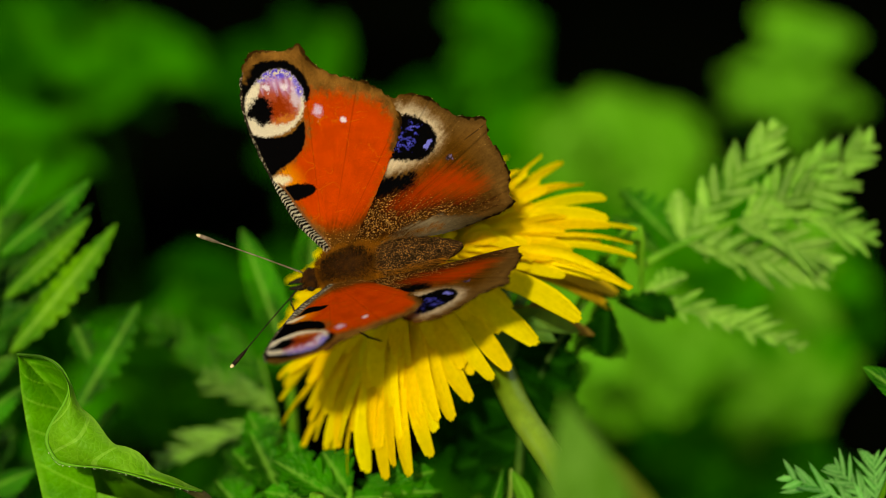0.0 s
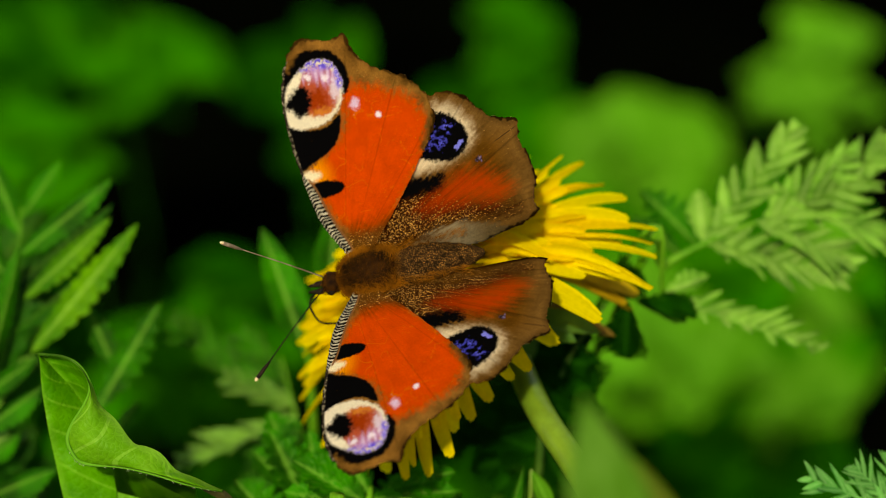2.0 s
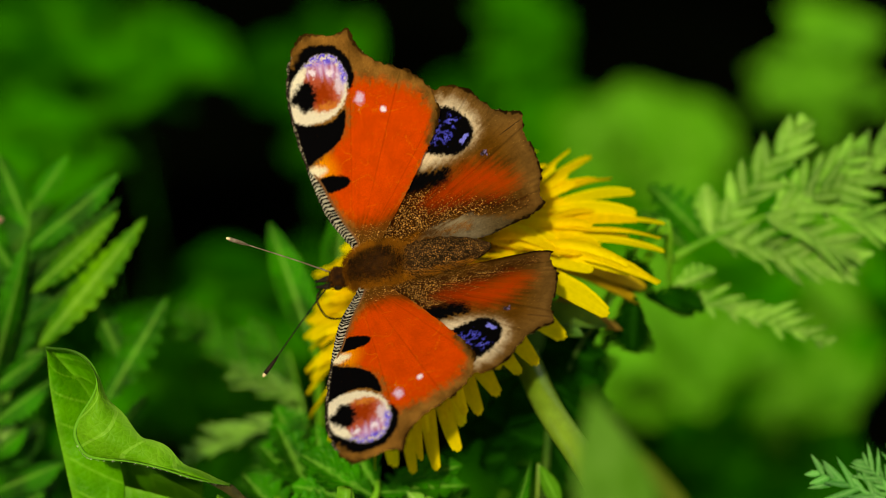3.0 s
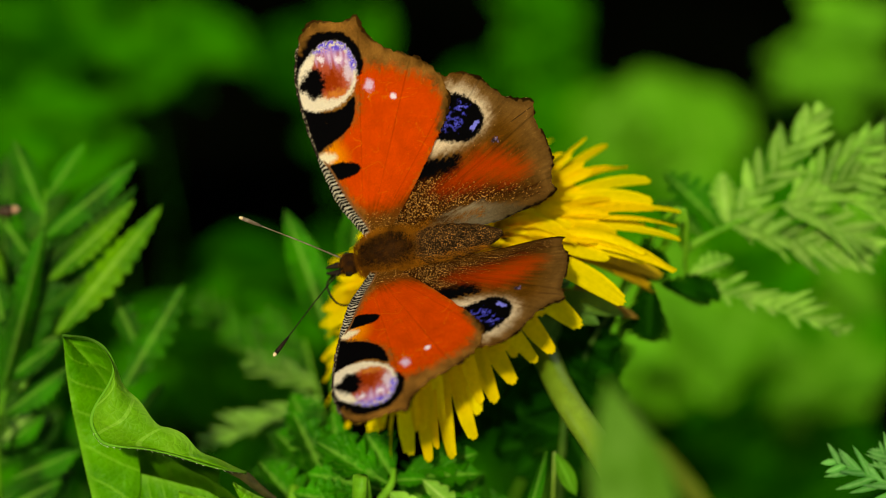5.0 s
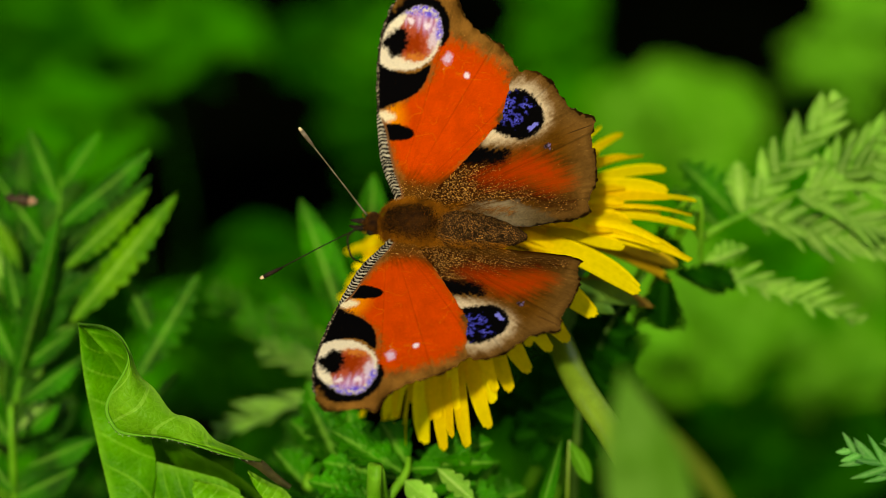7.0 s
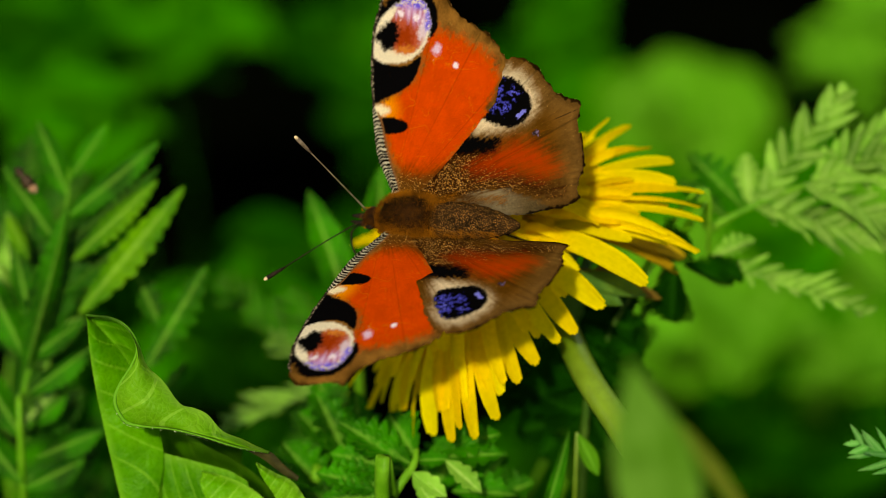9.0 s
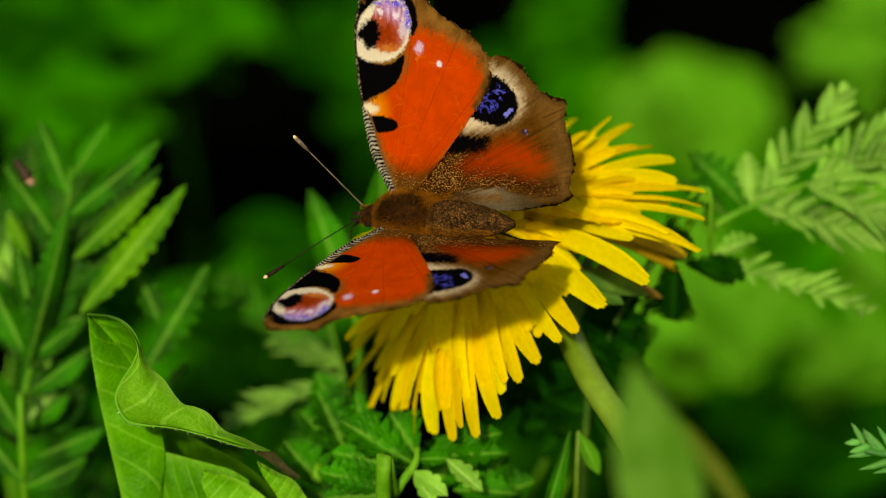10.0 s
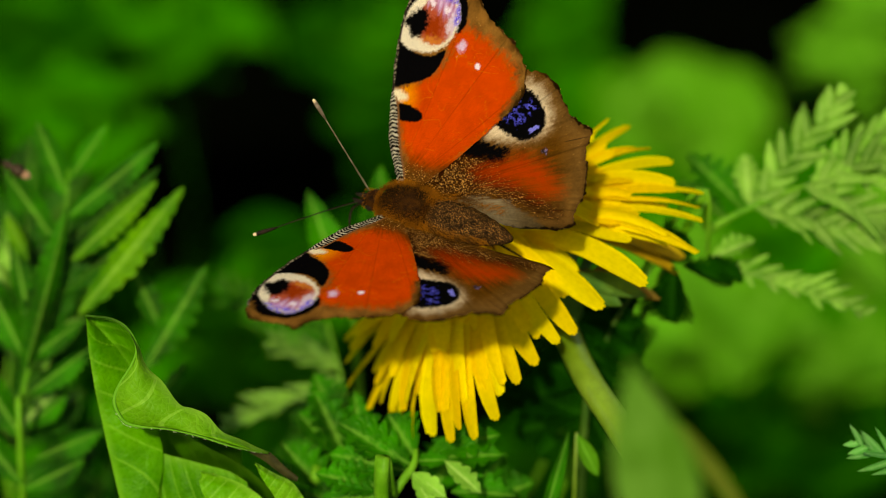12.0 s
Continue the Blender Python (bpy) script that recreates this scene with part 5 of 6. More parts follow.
# leaflets under the flower, its shade painted into their dark green
fern_leaf("toothed leaflets under the flower, its shade painted dark green", [(12.5, -29.7, -24.0), (14.3, -21.2, -24.0), (15.9, -14.0, -22.0), (21.4, -5.5, -20.0)], [
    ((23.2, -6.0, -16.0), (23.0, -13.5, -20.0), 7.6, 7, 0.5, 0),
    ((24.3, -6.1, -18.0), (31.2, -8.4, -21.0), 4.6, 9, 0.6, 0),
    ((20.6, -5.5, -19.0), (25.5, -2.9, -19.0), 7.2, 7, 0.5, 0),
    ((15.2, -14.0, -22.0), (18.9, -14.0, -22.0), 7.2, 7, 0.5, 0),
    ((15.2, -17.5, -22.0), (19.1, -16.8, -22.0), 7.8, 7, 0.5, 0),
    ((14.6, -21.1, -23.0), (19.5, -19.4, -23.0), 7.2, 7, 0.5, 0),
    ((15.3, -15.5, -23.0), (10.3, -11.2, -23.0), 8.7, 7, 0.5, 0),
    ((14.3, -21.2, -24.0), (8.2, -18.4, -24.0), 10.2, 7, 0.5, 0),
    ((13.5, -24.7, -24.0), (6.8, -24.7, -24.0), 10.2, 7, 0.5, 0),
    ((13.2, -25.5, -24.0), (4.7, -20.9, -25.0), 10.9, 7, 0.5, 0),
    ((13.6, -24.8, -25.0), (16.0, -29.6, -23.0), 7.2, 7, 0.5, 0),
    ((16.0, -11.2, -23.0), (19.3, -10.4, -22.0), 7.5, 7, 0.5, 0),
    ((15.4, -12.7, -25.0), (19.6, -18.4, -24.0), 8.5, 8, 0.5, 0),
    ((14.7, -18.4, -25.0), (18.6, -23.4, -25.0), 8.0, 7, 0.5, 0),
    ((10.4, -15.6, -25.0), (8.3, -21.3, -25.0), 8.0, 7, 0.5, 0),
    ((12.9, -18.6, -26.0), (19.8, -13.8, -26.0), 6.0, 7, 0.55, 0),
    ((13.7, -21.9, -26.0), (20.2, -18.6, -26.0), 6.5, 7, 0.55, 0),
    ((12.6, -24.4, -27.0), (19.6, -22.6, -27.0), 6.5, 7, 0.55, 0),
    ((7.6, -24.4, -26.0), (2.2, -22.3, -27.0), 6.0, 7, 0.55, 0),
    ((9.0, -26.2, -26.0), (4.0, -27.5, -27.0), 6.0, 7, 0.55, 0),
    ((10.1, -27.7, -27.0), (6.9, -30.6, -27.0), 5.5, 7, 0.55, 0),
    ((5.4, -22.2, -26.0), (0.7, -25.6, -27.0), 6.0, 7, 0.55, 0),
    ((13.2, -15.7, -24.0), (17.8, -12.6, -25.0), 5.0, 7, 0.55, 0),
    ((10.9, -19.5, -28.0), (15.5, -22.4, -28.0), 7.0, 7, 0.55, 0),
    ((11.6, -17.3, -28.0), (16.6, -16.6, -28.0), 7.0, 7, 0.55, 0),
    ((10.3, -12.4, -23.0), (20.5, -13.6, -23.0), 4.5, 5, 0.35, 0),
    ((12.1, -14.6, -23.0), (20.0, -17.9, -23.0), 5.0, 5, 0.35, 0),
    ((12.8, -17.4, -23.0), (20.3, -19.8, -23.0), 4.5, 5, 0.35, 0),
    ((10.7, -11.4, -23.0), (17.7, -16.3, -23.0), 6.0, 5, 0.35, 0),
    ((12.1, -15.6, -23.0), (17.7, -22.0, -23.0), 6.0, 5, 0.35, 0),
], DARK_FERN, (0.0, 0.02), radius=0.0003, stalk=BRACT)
# lacy leaf below the flower
fern_leaf("lacy green leaf below the flower", [(-11.9, -37.2, -6.0), (-10.6, -32.9, -6.0), (-8.4, -29.8, -7.0), (-8.0, -27.8, -8.0)], [
    ((-8.5, -30.3, -6.0), (-4.3, -33.1, -5.0), 2.6, 3, 0.35, 0, (0, .4, .9), BRIGHT_FERN),
    ((-8.4, -30.3, -6.0), (-5.8, -34.5, -5.0), 2.2, 3, 0.35, 0, (0, .4, .9), BRIGHT_FERN),
    ((-4.6, -29.0, -7.0), (-0.2, -32.7, -6.0), 2.8, 4, 0.4, 0, (0, .4, .9), BRIGHT_FERN),
    ((-8.3, -29.2, -8.0), (-4.0, -29.0, -8.0), 2.4, 4, 0.4, 0, (0, .4, .9), FERN),
    ((-8.4, -29.9, -9.0), (-17.4, -24.6, -9.0), 5.2, 6, 0.5, 0, (0, .4, .9), FERN),
    ((-8.8, -30.6, -9.0), (-18.4, -28.3, -9.0), 5.6, 6, 0.5, 0, (0, .4, .9), FERN),
    ((-8.1, -29.0, -10.0), (-11.5, -23.7, -11.0), 6.0, 5, 0.5, 0, (0, .4, .9), FERN),
    ((-6.7, -29.0, -10.0), (2.4, -28.4, -10.0), 4.6, 5, 0.5, 0, (0, .4, .9), FERN),
    ((-6.7, -28.4, -10.0), (2.1, -26.1, -11.0), 4.6, 5, 0.5, 0, (0, .4, .9), FERN),
    ((-10.7, -32.8, -8.0), (-20.0, -30.5, -8.0), 5.0, 7, 0.5, 0),
    ((-11.0, -33.4, -7.0), (-19.3, -33.7, -7.0), 5.0, 7, 0.5, 0),
    ((-4.0, -33.3, -12.0), (4.1, -33.5, -12.0), 4.4, 5, 0.4, 0),
], FERN, (0.0, 0.02))
fern_leaf("soft green lacy leaf deep below the flower", [(-21.1, -40.9, -22.0), (-19.0, -33.8, -22.0), (-17.7, -22.7, -24.0)], [
    ((-18.3, -26.8, -22.0), (-21.1, -19.8, -22.0), 6.0, 6, 0.5, 0),
    ((-18.3, -29.6, -22.0), (-23.2, -24.7, -22.0), 6.0, 6, 0.5, 0),
    ((-18.6, -31.7, -22.0), (-14.0, -24.0, -22.0), 6.0, 6, 0.5, 0),
    ((-19.0, -33.8, -22.0), (-23.9, -31.7, -22.0), 6.0, 6, 0.5, 0),
    ((-15.1, -33.1, -16.0), (-20.8, -21.6, -18.0), 7.0, 7, 0.55, 0),
    ((-14.4, -33.1, -16.0), (-15.9, -21.6, -18.0), 6.0, 7, 0.55, 0),
    ((-17.9, -35.9, -16.0), (-24.8, -27.6, -16.0), 6.0, 6, 0.55, 0),
    ((-16.4, -35.6, -14.0), (-21.9, -33.6, -14.0), 4.0, 5, 0.55, 0),
    ((-2.7, -36.1, -18.0), (2.8, -29.2, -18.0), 6.0, 6, 0.5, 0),
    ((-1.4, -36.1, -18.0), (6.3, -32.7, -18.0), 6.0, 6, 0.5, 0),
    ((-6.9, -36.1, -18.0), (-2.8, -26.6, -20.0), 7.0, 6, 0.5, 0),
], FERN, (0.0, 0.02))
# pale leaf in the lower corner
fern_leaf("pale blue-green feathery leaf tip", [(56.5, -34.2, -4.0), (53.2, -29.6, -4.0)], [
    ((53.8, -30.6, -4.0), (42.7, -26.1, -4.0), 6.0, 9, 0.75, 0, (0, .5, .8), FROST),
    ((53.2, -29.6, -4.0), (48.5, -24.7, -4.0), 4.6, 7, 0.75, 0, (0, .5, .8), FROST),
    ((53.8, -29.6, -4.0), (53.2, -23.7, -4.0), 4.6, 7, 0.75, 0, (0, .5, .8), FROST),
], FROST, (0.02, 0.02))


def single_leaf(name, label, a, b, width, mat, facing, droop=0.1, fold=0.2, wide=0.5, shift=(0, 0), lobes=0, thick=1.0, taper=0.75):
    """A blade on a stalk that rises from the soil."""
    p = spot(a)
    root = Vector((p.x + shift[0], p.y + shift[1], 0))
    ob = thing(name, root, label, "leaf")
    v, f = tube([q - root for q in to_soil(p, shift)], [0.0006 * thick, 0.0008 * thick, 0.0011 * thick], 16, 8)
    part("leaf_stalk", mesh("leaf_stalk", v, f, STALK), ob)
    part("blade", blade_data("blade", p, spot(b), way(facing), width * MM, mat, lobes, 0.15, 0.5, fold, droop, root, wide, taper=taper), ob)
    return ob


single_leaf("leaf", "large soft green leaf before the flower stalk", (16.4, -30.8, 74.0), (12.0, -11.8, 74.0), 7.0, SOFT, (0.0, -0.2, 0.95), 0.05, 0.1, 0.42, (0.02, -0.02), taper=1.0)
single_leaf("grass_blade", "blurred olive blade beside the soft leaf", (23.9, -27.6, 60.0), (17.0, -18.0, 60.0), 1.7, OLIVE, (0.2, 0.3, 0.9), 0.02, 0.2, 0.5, (0.02, -0.02), thick=0.6, taper=0.5)
single_leaf("grass_blade", "narrow green grass blade below the flower", (6.4, -39.1, -10.0), (10.3, -25.7, -10.0), 1.9, FERN, (0.3, 0.1, 0.9), 0.02, 0.5, 0.4)
single_leaf("leaf", "small pale leaf tip below the stalk", (11.2, -26.2, -12.0), (13.9, -31.4, -12.0), 2.0, PALE, (0, 0.3, 0.9), 0.1, 0.3, 0.5, (0.0, 0.02), 0, 0.3)
single_leaf("grass_blade", "pointed green blade at the edge of the meadow", (62.0, -20.7, -4.0), (52.3, -13.3, -4.0), 4.0, FERN, (0, 0.5, 0.8), 0.05, 0.3, 0.5, (0.01, 0.0))


def curled_leaf():
    """A broad leaf folded over along its length, its far half rolled forward."""
    root = Vector((spot((-37.6, -36.6, -2.0)).x, spot((-37.6, -36.6, -2.0)).y, 0))
    ob = thing("curled_leaf", root, "light green curled leaf with a folded-over edge", "leaf")
    low = spot((-37.2, -35.9, -2.0))
    v, f = tube([q - root for q in to_soil(low)], [0.0009, 0.001, 0.0013], 14, 8)
    part("leaf_stalk", mesh("leaf_stalk", v, f, STALK), ob)
    def line_of(*pts, back=0.0):
        grow = [(262 - p[2] + back) / (262 - p[2]) for p in pts]
        return [spot((p[0] * g, p[1] * g, p[2] - back)) for p, g in zip(pts, grow)]

    left = line_of((-45.9, -11.6, 0.2), (-45.7, -15.9, -1.0), (-45.1, -20.6, -2.0), (-44.3, -25.3, -3.0), (-43.3, -30.0, -3.5), (-41.9, -36.3, -4.0))
    valley = line_of((-45.9, -11.6, 0.0), (-44.0, -14.1, -2.2), (-42.1, -16.6, -3.6), (-39.6, -20.7, -4.4), (-38.0, -26.0, -4.6), (-37.6, -29.5, -4.4), (-38.6, -35.5, -4.0))
    fold = line_of((-45.9, -11.6, 0.0), (-44.0, -14.1, -2.2), (-42.1, -16.6, -3.6), (-39.6, -20.7, -4.4), (-39.6, -25.7, -22.6), (-35.3, -29.2, -22.6), (-30.3, -32.0, -21.0))
    low_left = line_of((-40.0, -20.7, -4.8), (-37.1, -24.1, -5.0), (-33.1, -27.0, -5.0), (-28.4, -29.4, -4.8), (-23.7, -33.2, -4.4), back=1.0)
    low_right = line_of((-38.4, -35.0, -5.0), (-35.6, -35.0, -5.0), (-33.4, -31.4, -4.8), (-30.4, -31.9, -4.6), (-25.7, -34.6, -4.2), back=24.0)
    top = line_of((-45.8, -11.6, 0.3), (-42.7, -11.8, 1.8), (-40.5, -12.9, 3.4), (-39.1, -14.8, 4.6), (-38.2, -17.1, 5.0), (-36.4, -18.8, 5.0), (-34.4, -21.4, 5.0), (-32.9, -21.9, 4.8), (-31.3, -22.7, 4.6), (-29.7, -24.6, 4.0), (-27.6, -25.6, 3.0), (-26.1, -26.5, 2.0), (-24.7, -27.2, 1.0))
    hem = line_of((-45.8, -11.7, 0.4), (-42.6, -12.0, 2.0), (-40.5, -13.0, 3.8), (-39.2, -15.0, 5.2), (-39.6, -16.9, 5.8), (-41.1, -19.3, 5.8), (-41.7, -21.0, 5.6), (-41.2, -22.6, 5.4), (-39.9, -23.8, 5.2), (-35.7, -24.2, 5.0), (-32.2, -25.0, 4.8), (-28.5, -26.3, 3.6), (-24.7, -27.3, 1.2))
    shelf_a = line_of((-37.6, -28.1, -5.0), (-35.0, -28.7, -4.4), (-32.0, -29.4, -3.8), (-29.7, -30.0, -3.4), (-27.6, -31.2, -3.4))
    shelf_b = line_of((-37.8, -34.8, -5.0), (-35.0, -35.0, -4.4), (-32.0, -35.1, -3.8), (-29.3, -34.8, -3.4), (-27.0, -33.8, -3.4))
    tip_a = line_of((-27.1, -26.9, 1.6), (-24.7, -27.2, 1.0), (-23.0, -28.9, 0.0), (-21.3, -30.3, -0.5))
    tip_b = line_of((-26.8, -27.4, 1.0), (-25.3, -28.3, 0.4), (-23.4, -29.9, -0.4), (-21.6, -30.9, -0.8))
    lobe_a = line_of((-26.3, -28.6, -0.5), (-24.1, -29.9, -0.6), (-22.1, -30.9, -0.8), (-20.5, -33.2, -1.5))
    lobe_b = line_of((-26.3, -28.9, -0.5), (-25.6, -30.3, 0.0), (-24.4, -32.0, 0.0), (-23.1, -34.5, -1.0))
    flap_a = line_of((-33.0, -30.0, -3.6), (-30.2, -30.6, -3.2), (-27.2, -31.9, -2.8), (-24.0, -34.4, -2.4))
    flap_b = line_of((-33.0, -30.3, -3.6), (-33.0, -31.5, -2.6), (-31.6, -34.0, -2.2), (-27.9, -37.0, -2.0))
    for name, a, b, bulge, mat, label in (("blade", left, valley, 0.7, CURLED, "flat half of the blade"), ("inner_fold", fold, top[:11], -1.2, CURLED, "shaded inner side of the folded half"),
                                          ("lower_blade", low_left, low_right, 0.5, CURLED, "shaded lower part of the blade"), ("rolled_edge", top, hem, 1.3, CURLED_BACK, "rolled-over half of the blade"),
                                          ("withered_tip", tip_a, tip_b, 0.3, DRY_TIP, "dark withered leaf tip"), ("lower_fold", lobe_a, lobe_b, 0.6, CURLED_BACK, "small fold at the blade's end"),
                                          ("lower_shelf", shelf_a, shelf_b, 0.4, CURLED, "lit part of the blade under the fold"), ("lower_lobe", flap_a, flap_b, 0.6, CURLED_BACK, "turned-up lobe at the blade's end")):
        v, f, info = ruled(a, b, 44, 14, bulge, root)
        part(name, mesh(name, v, f, mat, blade=info), ob, label)
    line = curve_points(hem, 60)
    v, f = tube([p - root for p in hem], [0.00016, 0.00022, 0.00022, 0.0002], 40, 6)
    part("leaf_margin", mesh("leaf_margin", v, f, PALE), ob, "pale thickened leaf margin")
    verts, faces = [], []
    for i in range(220):
        p = line[R.randrange(34, 60)] - root
        d = (BACK * R.uniform(-0.2, 1) - RISE * R.uniform(0.2, 1) + RIGHT * R.uniform(-0.4, 0.4)).normalized() * R.uniform(0.0002, 0.0005)
        s = RIGHT * 0.000016
        k = len(verts)
        verts += [p - s, p + s, p + d]
        faces.append((k, k + 1, k + 2))
    part("leaf_hairs", mesh("leaf_hairs", verts, faces, WHITE_HAIR), ob, "fine white hairs along the margin")


curled_leaf()


# ---- far meadow ----
def weed(centre, spread, count, size, mat, label, seed, aspect=0.5):
    """A leafy weed rooted in the soil: a stem and broad leaves about its top."""
    r = random.Random(seed)
    far = 1.75 if centre[2] < -100 else 1.3
    grow = (262 - centre[2] * far) / (262 - centre[2])
    centre = (centre[0] * grow, centre[1] * grow, centre[2] * far)
    spread, size, aspect, count = (spread[0] * grow * 1.5, spread[1] * grow * 1.5), size * grow * 1.2, aspect * 0.75, int(count * 1.2)
    c = spot(centre)
    root = Vector((c.x + r.uniform(-0.02, 0.02), c.y + 0.01, 0))
    ob = thing("meadow_weed", root, label, "plant", "weeds behind the flower")
    top = c - root
    v, f = tube([Vector((0, 0, -0.004)), top * 0.5 + Vector((r.uniform(-0.01, 0.01), 0, 0)), top], [0.0007, 0.0005, 0.0003], 10, 7)
    leaves = []
    for i in range(count):
        a, d, turn = r.uniform(0, 2 * math.pi), r.random() ** 0.8, r.uniform(0, 2 * math.pi)
        middle = top + (RIGHT * math.cos(a) * spread[0] + RISE * math.sin(a) * spread[1]) * d * 0.8 * MM + BACK * r.uniform(-14, 14) * MM
        heading = (RIGHT * math.cos(turn) * 1.2 + RISE * math.sin(turn) * 0.8).normalized()
        long = size * r.uniform(0.45, 0.8) * MM
        start, tip = middle - heading * long * 0.5, middle + heading * long * 0.5
        node = top * r.uniform(0.9, 1.0)
        tv, tf = tube([node, node.lerp(start, 0.5) - RISE * 0.003, start], [0.0004, 0.0003, 0.0003], 5, 5)
        leaves.append(mesh("petiole", tv, tf, DEEP))
        leaves.append(blade_data("leaf", start, tip, way((r.uniform(-0.4, 0.4), 0.5, 0.75)), size * aspect * r.uniform(0.7, 1.2) * MM, mat, 0, 0, 0, 0.2, r.uniform(0.05, 0.2), Vector(), 0.5))
    part("stem", mesh("stem", v, f, DEEP), ob)
    for data in leaves:
        part("petiole" if data.name.startswith("petiole") else "leaf", data, ob)


# bright and dark zones of the meadow are painted by each weed's green
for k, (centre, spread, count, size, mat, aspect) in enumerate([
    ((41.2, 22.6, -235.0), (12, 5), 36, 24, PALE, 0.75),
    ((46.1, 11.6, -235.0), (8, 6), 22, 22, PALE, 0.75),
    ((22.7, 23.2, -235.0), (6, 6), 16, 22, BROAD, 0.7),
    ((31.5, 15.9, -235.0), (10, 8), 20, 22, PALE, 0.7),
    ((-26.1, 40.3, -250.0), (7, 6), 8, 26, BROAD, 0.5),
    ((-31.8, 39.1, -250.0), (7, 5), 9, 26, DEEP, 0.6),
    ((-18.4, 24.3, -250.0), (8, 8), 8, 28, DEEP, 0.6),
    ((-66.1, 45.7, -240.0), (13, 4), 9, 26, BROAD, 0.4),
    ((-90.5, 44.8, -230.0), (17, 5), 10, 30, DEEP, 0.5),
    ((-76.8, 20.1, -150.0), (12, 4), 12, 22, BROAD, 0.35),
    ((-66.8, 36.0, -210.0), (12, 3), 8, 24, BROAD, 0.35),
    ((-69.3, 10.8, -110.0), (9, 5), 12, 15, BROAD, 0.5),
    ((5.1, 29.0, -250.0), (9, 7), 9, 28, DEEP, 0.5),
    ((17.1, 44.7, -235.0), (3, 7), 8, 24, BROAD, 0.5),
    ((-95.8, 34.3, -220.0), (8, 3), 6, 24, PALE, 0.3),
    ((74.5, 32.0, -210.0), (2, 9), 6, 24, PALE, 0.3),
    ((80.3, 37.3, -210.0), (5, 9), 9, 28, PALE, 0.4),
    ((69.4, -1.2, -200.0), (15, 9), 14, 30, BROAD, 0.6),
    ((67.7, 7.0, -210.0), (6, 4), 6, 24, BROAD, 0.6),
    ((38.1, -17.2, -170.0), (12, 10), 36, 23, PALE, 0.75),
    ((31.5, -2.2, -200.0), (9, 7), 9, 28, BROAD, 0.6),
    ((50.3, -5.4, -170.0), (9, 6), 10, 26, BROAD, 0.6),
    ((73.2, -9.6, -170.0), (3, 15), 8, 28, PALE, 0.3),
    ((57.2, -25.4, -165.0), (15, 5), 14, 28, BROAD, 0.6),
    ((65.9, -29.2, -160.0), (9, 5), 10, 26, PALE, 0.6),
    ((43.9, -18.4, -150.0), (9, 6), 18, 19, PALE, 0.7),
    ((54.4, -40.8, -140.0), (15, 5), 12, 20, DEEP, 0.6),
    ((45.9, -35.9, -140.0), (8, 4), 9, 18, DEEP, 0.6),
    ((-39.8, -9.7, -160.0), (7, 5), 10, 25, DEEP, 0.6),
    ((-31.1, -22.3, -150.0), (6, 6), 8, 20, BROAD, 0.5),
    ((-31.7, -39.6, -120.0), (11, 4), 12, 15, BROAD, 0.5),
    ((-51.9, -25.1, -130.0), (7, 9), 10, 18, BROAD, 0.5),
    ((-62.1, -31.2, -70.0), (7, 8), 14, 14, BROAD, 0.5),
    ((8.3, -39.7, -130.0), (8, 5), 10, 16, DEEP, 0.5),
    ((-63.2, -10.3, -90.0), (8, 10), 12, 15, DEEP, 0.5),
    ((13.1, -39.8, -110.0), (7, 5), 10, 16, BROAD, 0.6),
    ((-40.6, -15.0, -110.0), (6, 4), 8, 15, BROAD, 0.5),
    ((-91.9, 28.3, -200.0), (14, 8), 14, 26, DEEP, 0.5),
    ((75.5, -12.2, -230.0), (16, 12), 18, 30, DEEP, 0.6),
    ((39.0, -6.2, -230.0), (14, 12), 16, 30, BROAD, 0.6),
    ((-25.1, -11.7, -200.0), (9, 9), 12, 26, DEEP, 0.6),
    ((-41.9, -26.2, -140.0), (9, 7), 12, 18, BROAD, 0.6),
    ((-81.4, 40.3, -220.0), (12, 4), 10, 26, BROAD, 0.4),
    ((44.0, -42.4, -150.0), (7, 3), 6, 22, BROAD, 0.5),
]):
    weed(centre, spread, count, size, mat, {BROAD: "soft green broad-leaved weed far behind the flower", PALE: "weed far behind the flower, sunlight painted pale green", DEEP: "weed behind the flower, shade painted deep green"}[mat], 100 + k, aspect)


# ---- small insect on the left leaf ----
def insect():
    base = spot((-56.7, 2.7, -20.0))
    ob = thing("insect", base, "small brown insect with a pale tail crawling on the feathery leaf", "insect")
    v, f = lathe([(-1.7, 0.15, 0.5), (-1.3, 0.5, 0.5), (-0.6, 0.55, 0.55), (-0.3, 0.35, 0.55), (0.2, 0.75, 0.55), (1.0, 0.8, 0.5), (1.6, 0.4, 0.45)], 12)
    part("body", mesh("body", v, f, INSECT), ob, "dark brown body")
    v, f = lathe([(1.3, 0.55, 0.5), (1.8, 0.55, 0.45), (2.3, 0.15, 0.4)], 12)
    part("tail", mesh("tail", v, f, INSECT_PALE), ob, "pale pinkish tail end")
    for sgn in (-1, 1):
        for x in (-0.9, -0.1, 0.7):
            v, f = tube([Vector(p) * MM for p in ((x, 0.3 * sgn, 0.5), (x + 0.1, 1.0 * sgn, 0.7), (x + 0.2, 1.5 * sgn, 0.0))], [0.00012, 0.0001, 0.00006], 8, 5)
            part("leg", mesh("leg", v, f, CHITIN), ob)
    return ob


INSECT_THING = insect()
CRAWL = Matrix((RIGHT, -BACK.cross(RIGHT) * -1, BACK)).transposed().to_4x4()
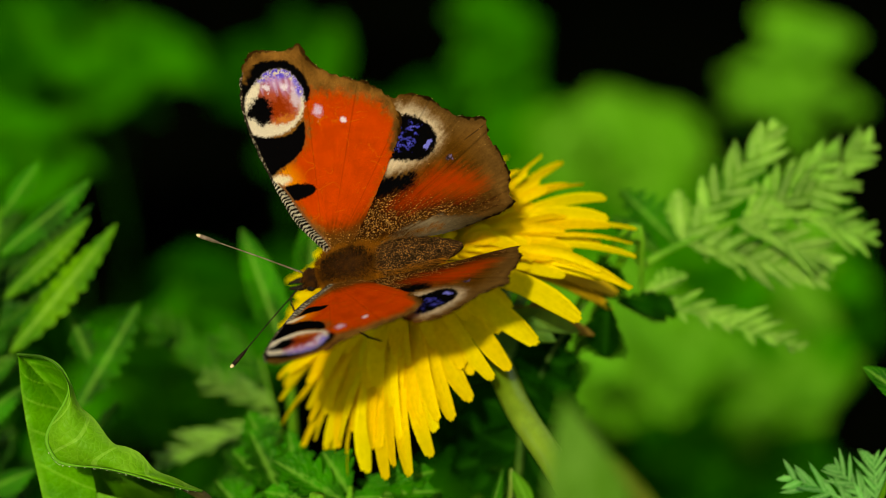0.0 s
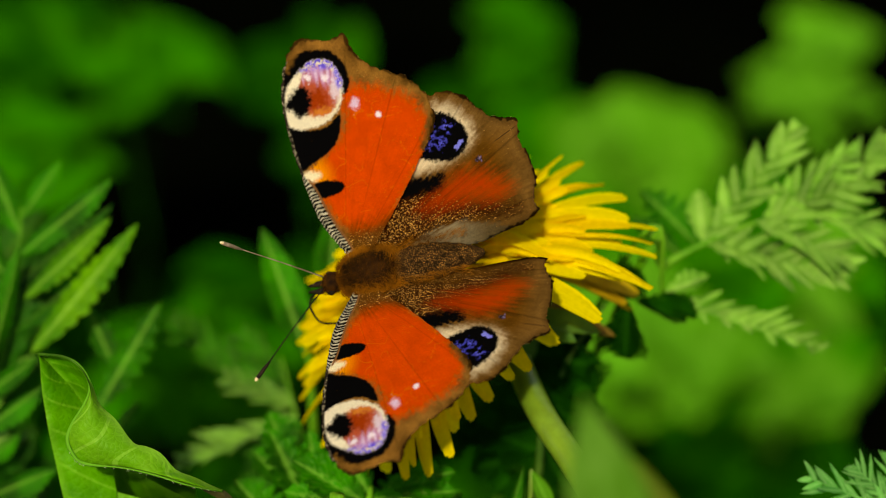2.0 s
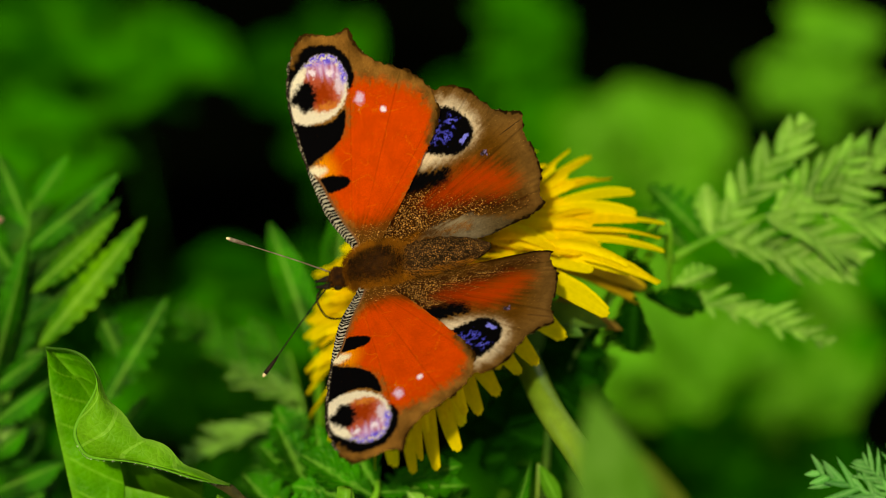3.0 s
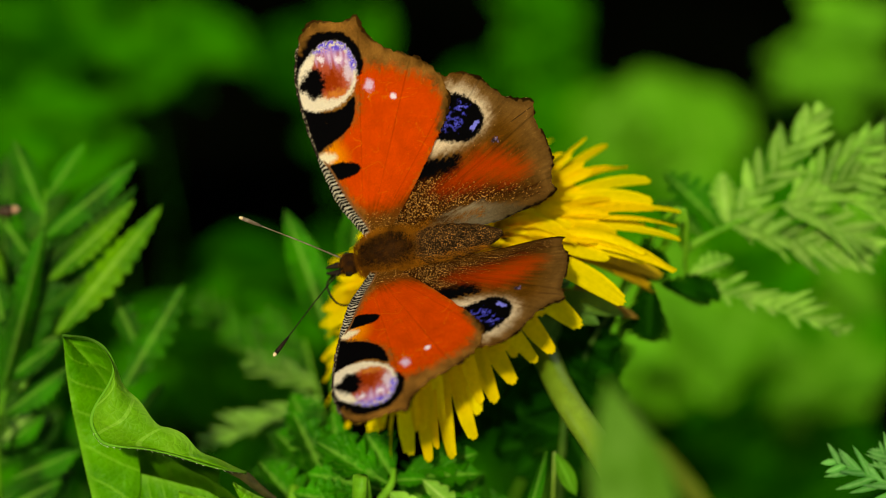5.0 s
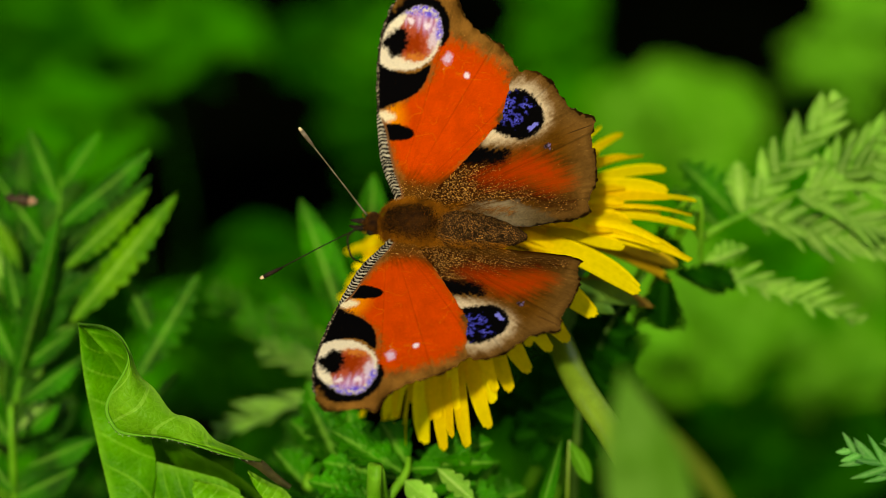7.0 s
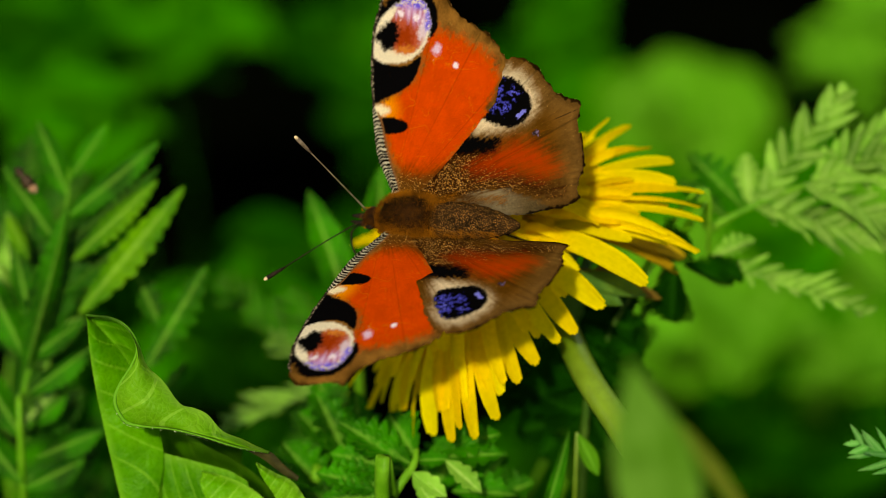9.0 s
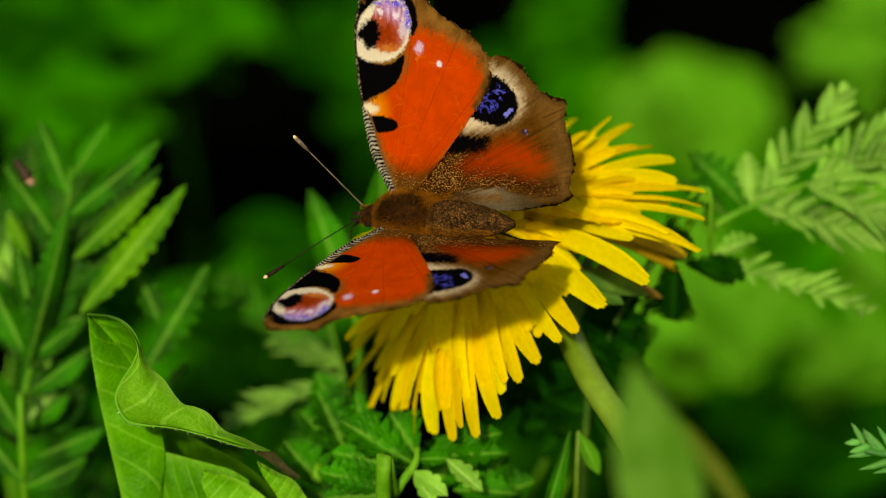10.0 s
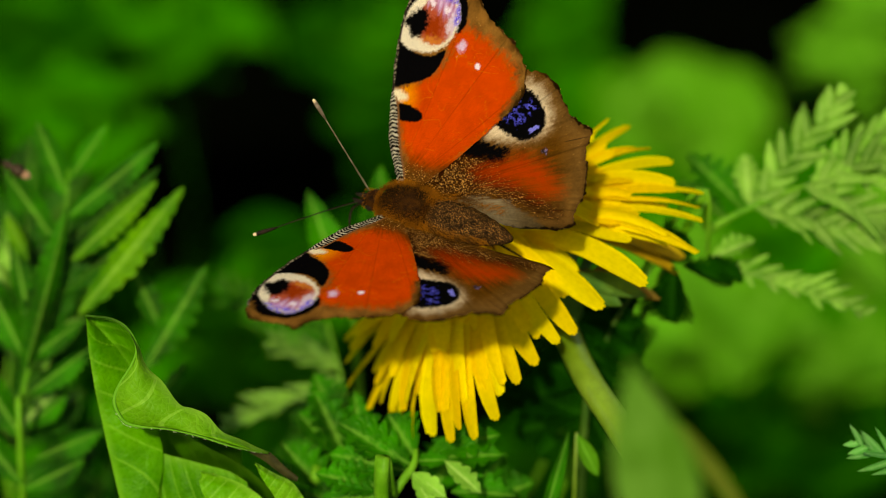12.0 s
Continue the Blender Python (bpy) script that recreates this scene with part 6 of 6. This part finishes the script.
INSECT_ROWS = [(t, Matrix.Translation(spot(p)) @ CRAWL @ pose(0, 0, 0, 0, 0, a)) for t, p, a in [
    (0.0, (-56.8, 3.0, -20.0), 20), (5.0, (-56.9, 2.7, -20.0), 10), (6.5, (-56.7, 2.7, -20.0), 0), (9.0, (-57.0, 4.4, -20.0), -50), (9.5, (-57.0, 4.7, -20.0), -55), (10.5, (-57.9, 5.6, -20.0), -55), (12.0, (-58.2, 5.7, -20.0), -30)]]


# ---- how the butterfly and the insect move ----
BODY_ROWS = [
    (0.00, pose(-0.00955, -0.00135, 0.33807, 32.0, -18.7, -3.8)),
    (0.50, pose(-0.00981, -0.00128, 0.33817, 34.7, -15.9, -3.2)),
    (1.00, pose(-0.00955, -0.00153, 0.33782, 34.8, -15.7, -3.0)),
    (1.50, pose(-0.00951, -0.00167, 0.33761, 34.5, -16.5, -2.6)),
    (2.00, pose(-0.00953, -0.00163, 0.33767, 34.6, -16.4, -2.1)),
    (2.50, pose(-0.00969, -0.00147, 0.33790, 32.1, -18.9, -1.8)),
    (3.00, pose(-0.00962, -0.00168, 0.33760, 33.7, -17.2, -2.5)),
    (5.00, pose(-0.01019, -0.00156, 0.33777, 32.3, -16.1, -1.2)),
    (5.50, pose(-0.01075, -0.00147, 0.33790, 28.4, -19.1, -3.5)),
    (6.00, pose(-0.01088, -0.00139, 0.33801, 30.2, -18.0, -5.6)),
    (6.40, pose(-0.01079, -0.00099, 0.33858, 32.8, -16.2, -6.3)),
    (6.50, pose(-0.01077, -0.00092, 0.33868, 33.2, -15.9, -6.4)),
    (6.60, pose(-0.01057, -0.00082, 0.33882, 33.1, -14.6, -7.4)),
    (6.70, pose(-0.00998, -0.00053, 0.33925, 32.9, -10.8, -10.4)),
    (6.80, pose(-0.00936, -0.00021, 0.33969, 32.6, -6.8, -13.5)),
    (7.00, pose(-0.00913, -0.00010, 0.33986, 32.5, -5.3, -14.7)),
    (9.00, pose(-0.01029, -0.00020, 0.33971, 31.4, -11.9, -20.9)),
    (9.50, pose(-0.01023, -0.00013, 0.33982, 29.0, -14.0, -20.7)),
    (10.00, pose(-0.01070, -0.00013, 0.33981, 30.9, -13.0, -23.4)),
    (10.40, pose(-0.01065, -0.00002, 0.33997, 31.2, -11.6, -24.4)),
    (10.50, pose(-0.01055, 0.00018, 0.34026, 31.9, -9.0, -26.3)),
    (11.00, pose(-0.00979, 0.00116, 0.34166, 30.0, -0.6, -27.6)),
    (11.50, pose(-0.01007, 0.00113, 0.34162, 29.5, -0.1, -28.6)),
    (12.00, pose(-0.01022, 0.00070, 0.34100, 27.8, -4.3, -30.3)),
]
# seconds, lift of the far and near forewing, then of the far and near hindwing, in degrees
FLAP = [
    (0.00, 47.4, 49.1, 46.7, 44.6),
    (0.20, 45.3, 46.7, 44.5, 42.5),
    (0.40, 34.6, 34.8, 33.5, 32.0),
    (0.50, 29.6, 29.3, 28.3, 27.1),
    (0.60, 25.5, 25.1, 24.5, 24.0),
    (1.00, 22.1, 21.7, 21.4, 21.5),
    (1.50, 22.3, 21.1, 20.7, 21.7),
    (2.00, 22.7, 20.3, 20.1, 20.4),
    (2.50, 17.6, 17.9, 10.7, 13.4),
    (3.00, 24.3, 21.8, 21.6, 22.1),
    (5.00, 30.5, 29.1, 28.8, 27.9),
    (5.20, 35.3, 35.1, 34.0, 32.9),
    (5.50, 46.4, 49.2, 46.2, 44.7),
    (5.80, 58.5, 58.5, 55.1, 56.2),
    (6.00, 59.5, 59.3, 55.9, 57.2),
    (6.40, 57.9, 57.1, 54.6, 55.0),
    (6.50, 56.3, 55.0, 53.4, 52.9),
    (6.60, 45.6, 44.4, 43.8, 43.2),
    (6.70, 30.5, 29.7, 30.3, 29.6),
    (6.80, 22.6, 21.9, 23.2, 22.4),
    (7.00, 20.5, 19.8, 21.3, 20.5),
    (9.00, 24.5, 23.6, 25.1, 26.0),
    (9.50, 30.1, 31.0, 29.2, 29.2),
    (10.00, 37.7, 37.2, 37.6, 37.5),
    (10.20, 36.3, 35.6, 35.9, 35.6),
    (10.40, 27.0, 25.4, 25.0, 23.2),
    (10.50, 23.4, 21.5, 20.8, 18.5),
    (11.00, 21.7, 24.0, 23.4, 22.7),
    (11.50, 21.7, 22.9, 23.3, 21.6),
    (12.00, 32.1, 31.3, 30.7, 30.1),
]
FEELER_FAR = [(0.0, -44.9, 160.1), (0.4, -45.1, 158.0), (0.6, -44.2, 162.0), (0.8, -59.5, 178.8), (1.0, -67.6, 216.3), (1.2, -68.6, 250.3), (1.4, -67.0, 216.8), (1.6, -58.6, 178.7), (1.8, -49.6, 165.5), (2.0, -46.6, 161.9), (2.2, -47.2, 159.7), (2.5, -48.5, 160.4), (3.0, -47.4, 163.0), (4.8, -44.5, 157.9), (5.4, -53.3, 164.3), (5.8, -53.9, 165.1), (6.2, -54.0, 165.3), (6.4, -54.4, 160.9), (6.5, -55.7, 137.0), (6.6, -47.8, 124.8), (6.7, -45.5, 123.8), (6.8, -45.6, 125.8), (7.0, -49.9, 138.1), (7.2, -52.4, 137.4), (8.8, -67.1, 144.7), (9.6, -68.6, 147.5), (10.0, -71.7, 148.4), (10.2, -67.9, 147.9), (10.4, -66.9, 146.6), (10.6, -56.9, 135.5), (10.8, -53.0, 139.4), (11.0, -57.2, 147.1), (11.5, -58.6, 147.8), (12.0, -64.2, 142.3)]
FEELER_NEAR = [(0.0, -16.0, -130.6), (0.4, -11.0, -130.6), (0.6, 5.8, -121.8), (0.8, 7.9, -110.7), (1.0, 14.4, -101.8), (1.2, 12.2, -109.8), (1.4, 6.6, -124.1), (1.6, 3.9, -130.2), (1.8, -0.7, -133.3), (2.0, -5.6, -132.4), (2.2, -11.2, -131.9), (2.5, -11.1, -131.8), (3.0, -5.0, -131.9), (4.8, -14.3, -129.4), (5.4, -11.4, -129.6), (5.8, -13.7, -129.4), (6.2, -12.0, -129.4), (6.4, -16.9, -129.7), (6.5, -14.5, -142.6), (6.6, -10.5, -150.4), (6.7, -18.2, -145.1), (6.8, -17.7, -143.8), (7.0, -7.7, -141.8), (7.2, -7.7, -141.5), (8.8, -14.1, -132.8), (9.6, -10.6, -135.2), (10.0, -16.8, -127.9), (10.2, -14.9, -129.4), (10.4, -17.2, -129.7), (10.6, -21.9, -132.0), (10.8, -19.9, -133.8), (11.0, -11.1, -133.9), (11.5, -10.4, -133.9), (12.0, -12.9, -134.8)]


def motions():
    walk(MOVING["body"], BODY_ROWS)
    walk(MOVING["fore_far"], [(t, pose(0, 0.0013, 0.0004, a)) for t, a, b, c, d in FLAP])
    walk(MOVING["fore_near"], [(t, pose(0, -0.0013, 0.0004, -b)) for t, a, b, c, d in FLAP])
    walk(MOVING["hind_far"], [(t, pose(0, 0.0013, 0.0002, c)) for t, a, b, c, d in FLAP])
    walk(MOVING["hind_near"], [(t, pose(0, -0.0013, 0.0002, -d)) for t, a, b, c, d in FLAP])
    walk(MOVING["antenna_far"], [(t, pose(-0.0036, 0.0006, 0.0005, 0, a, b)) for t, a, b in FEELER_FAR])
    walk(MOVING["antenna_near"], [(t, pose(-0.0036, -0.0006, 0.0005, 0, a, b)) for t, a, b in FEELER_NEAR])
    walk(INSECT_THING, INSECT_ROWS)


motions()
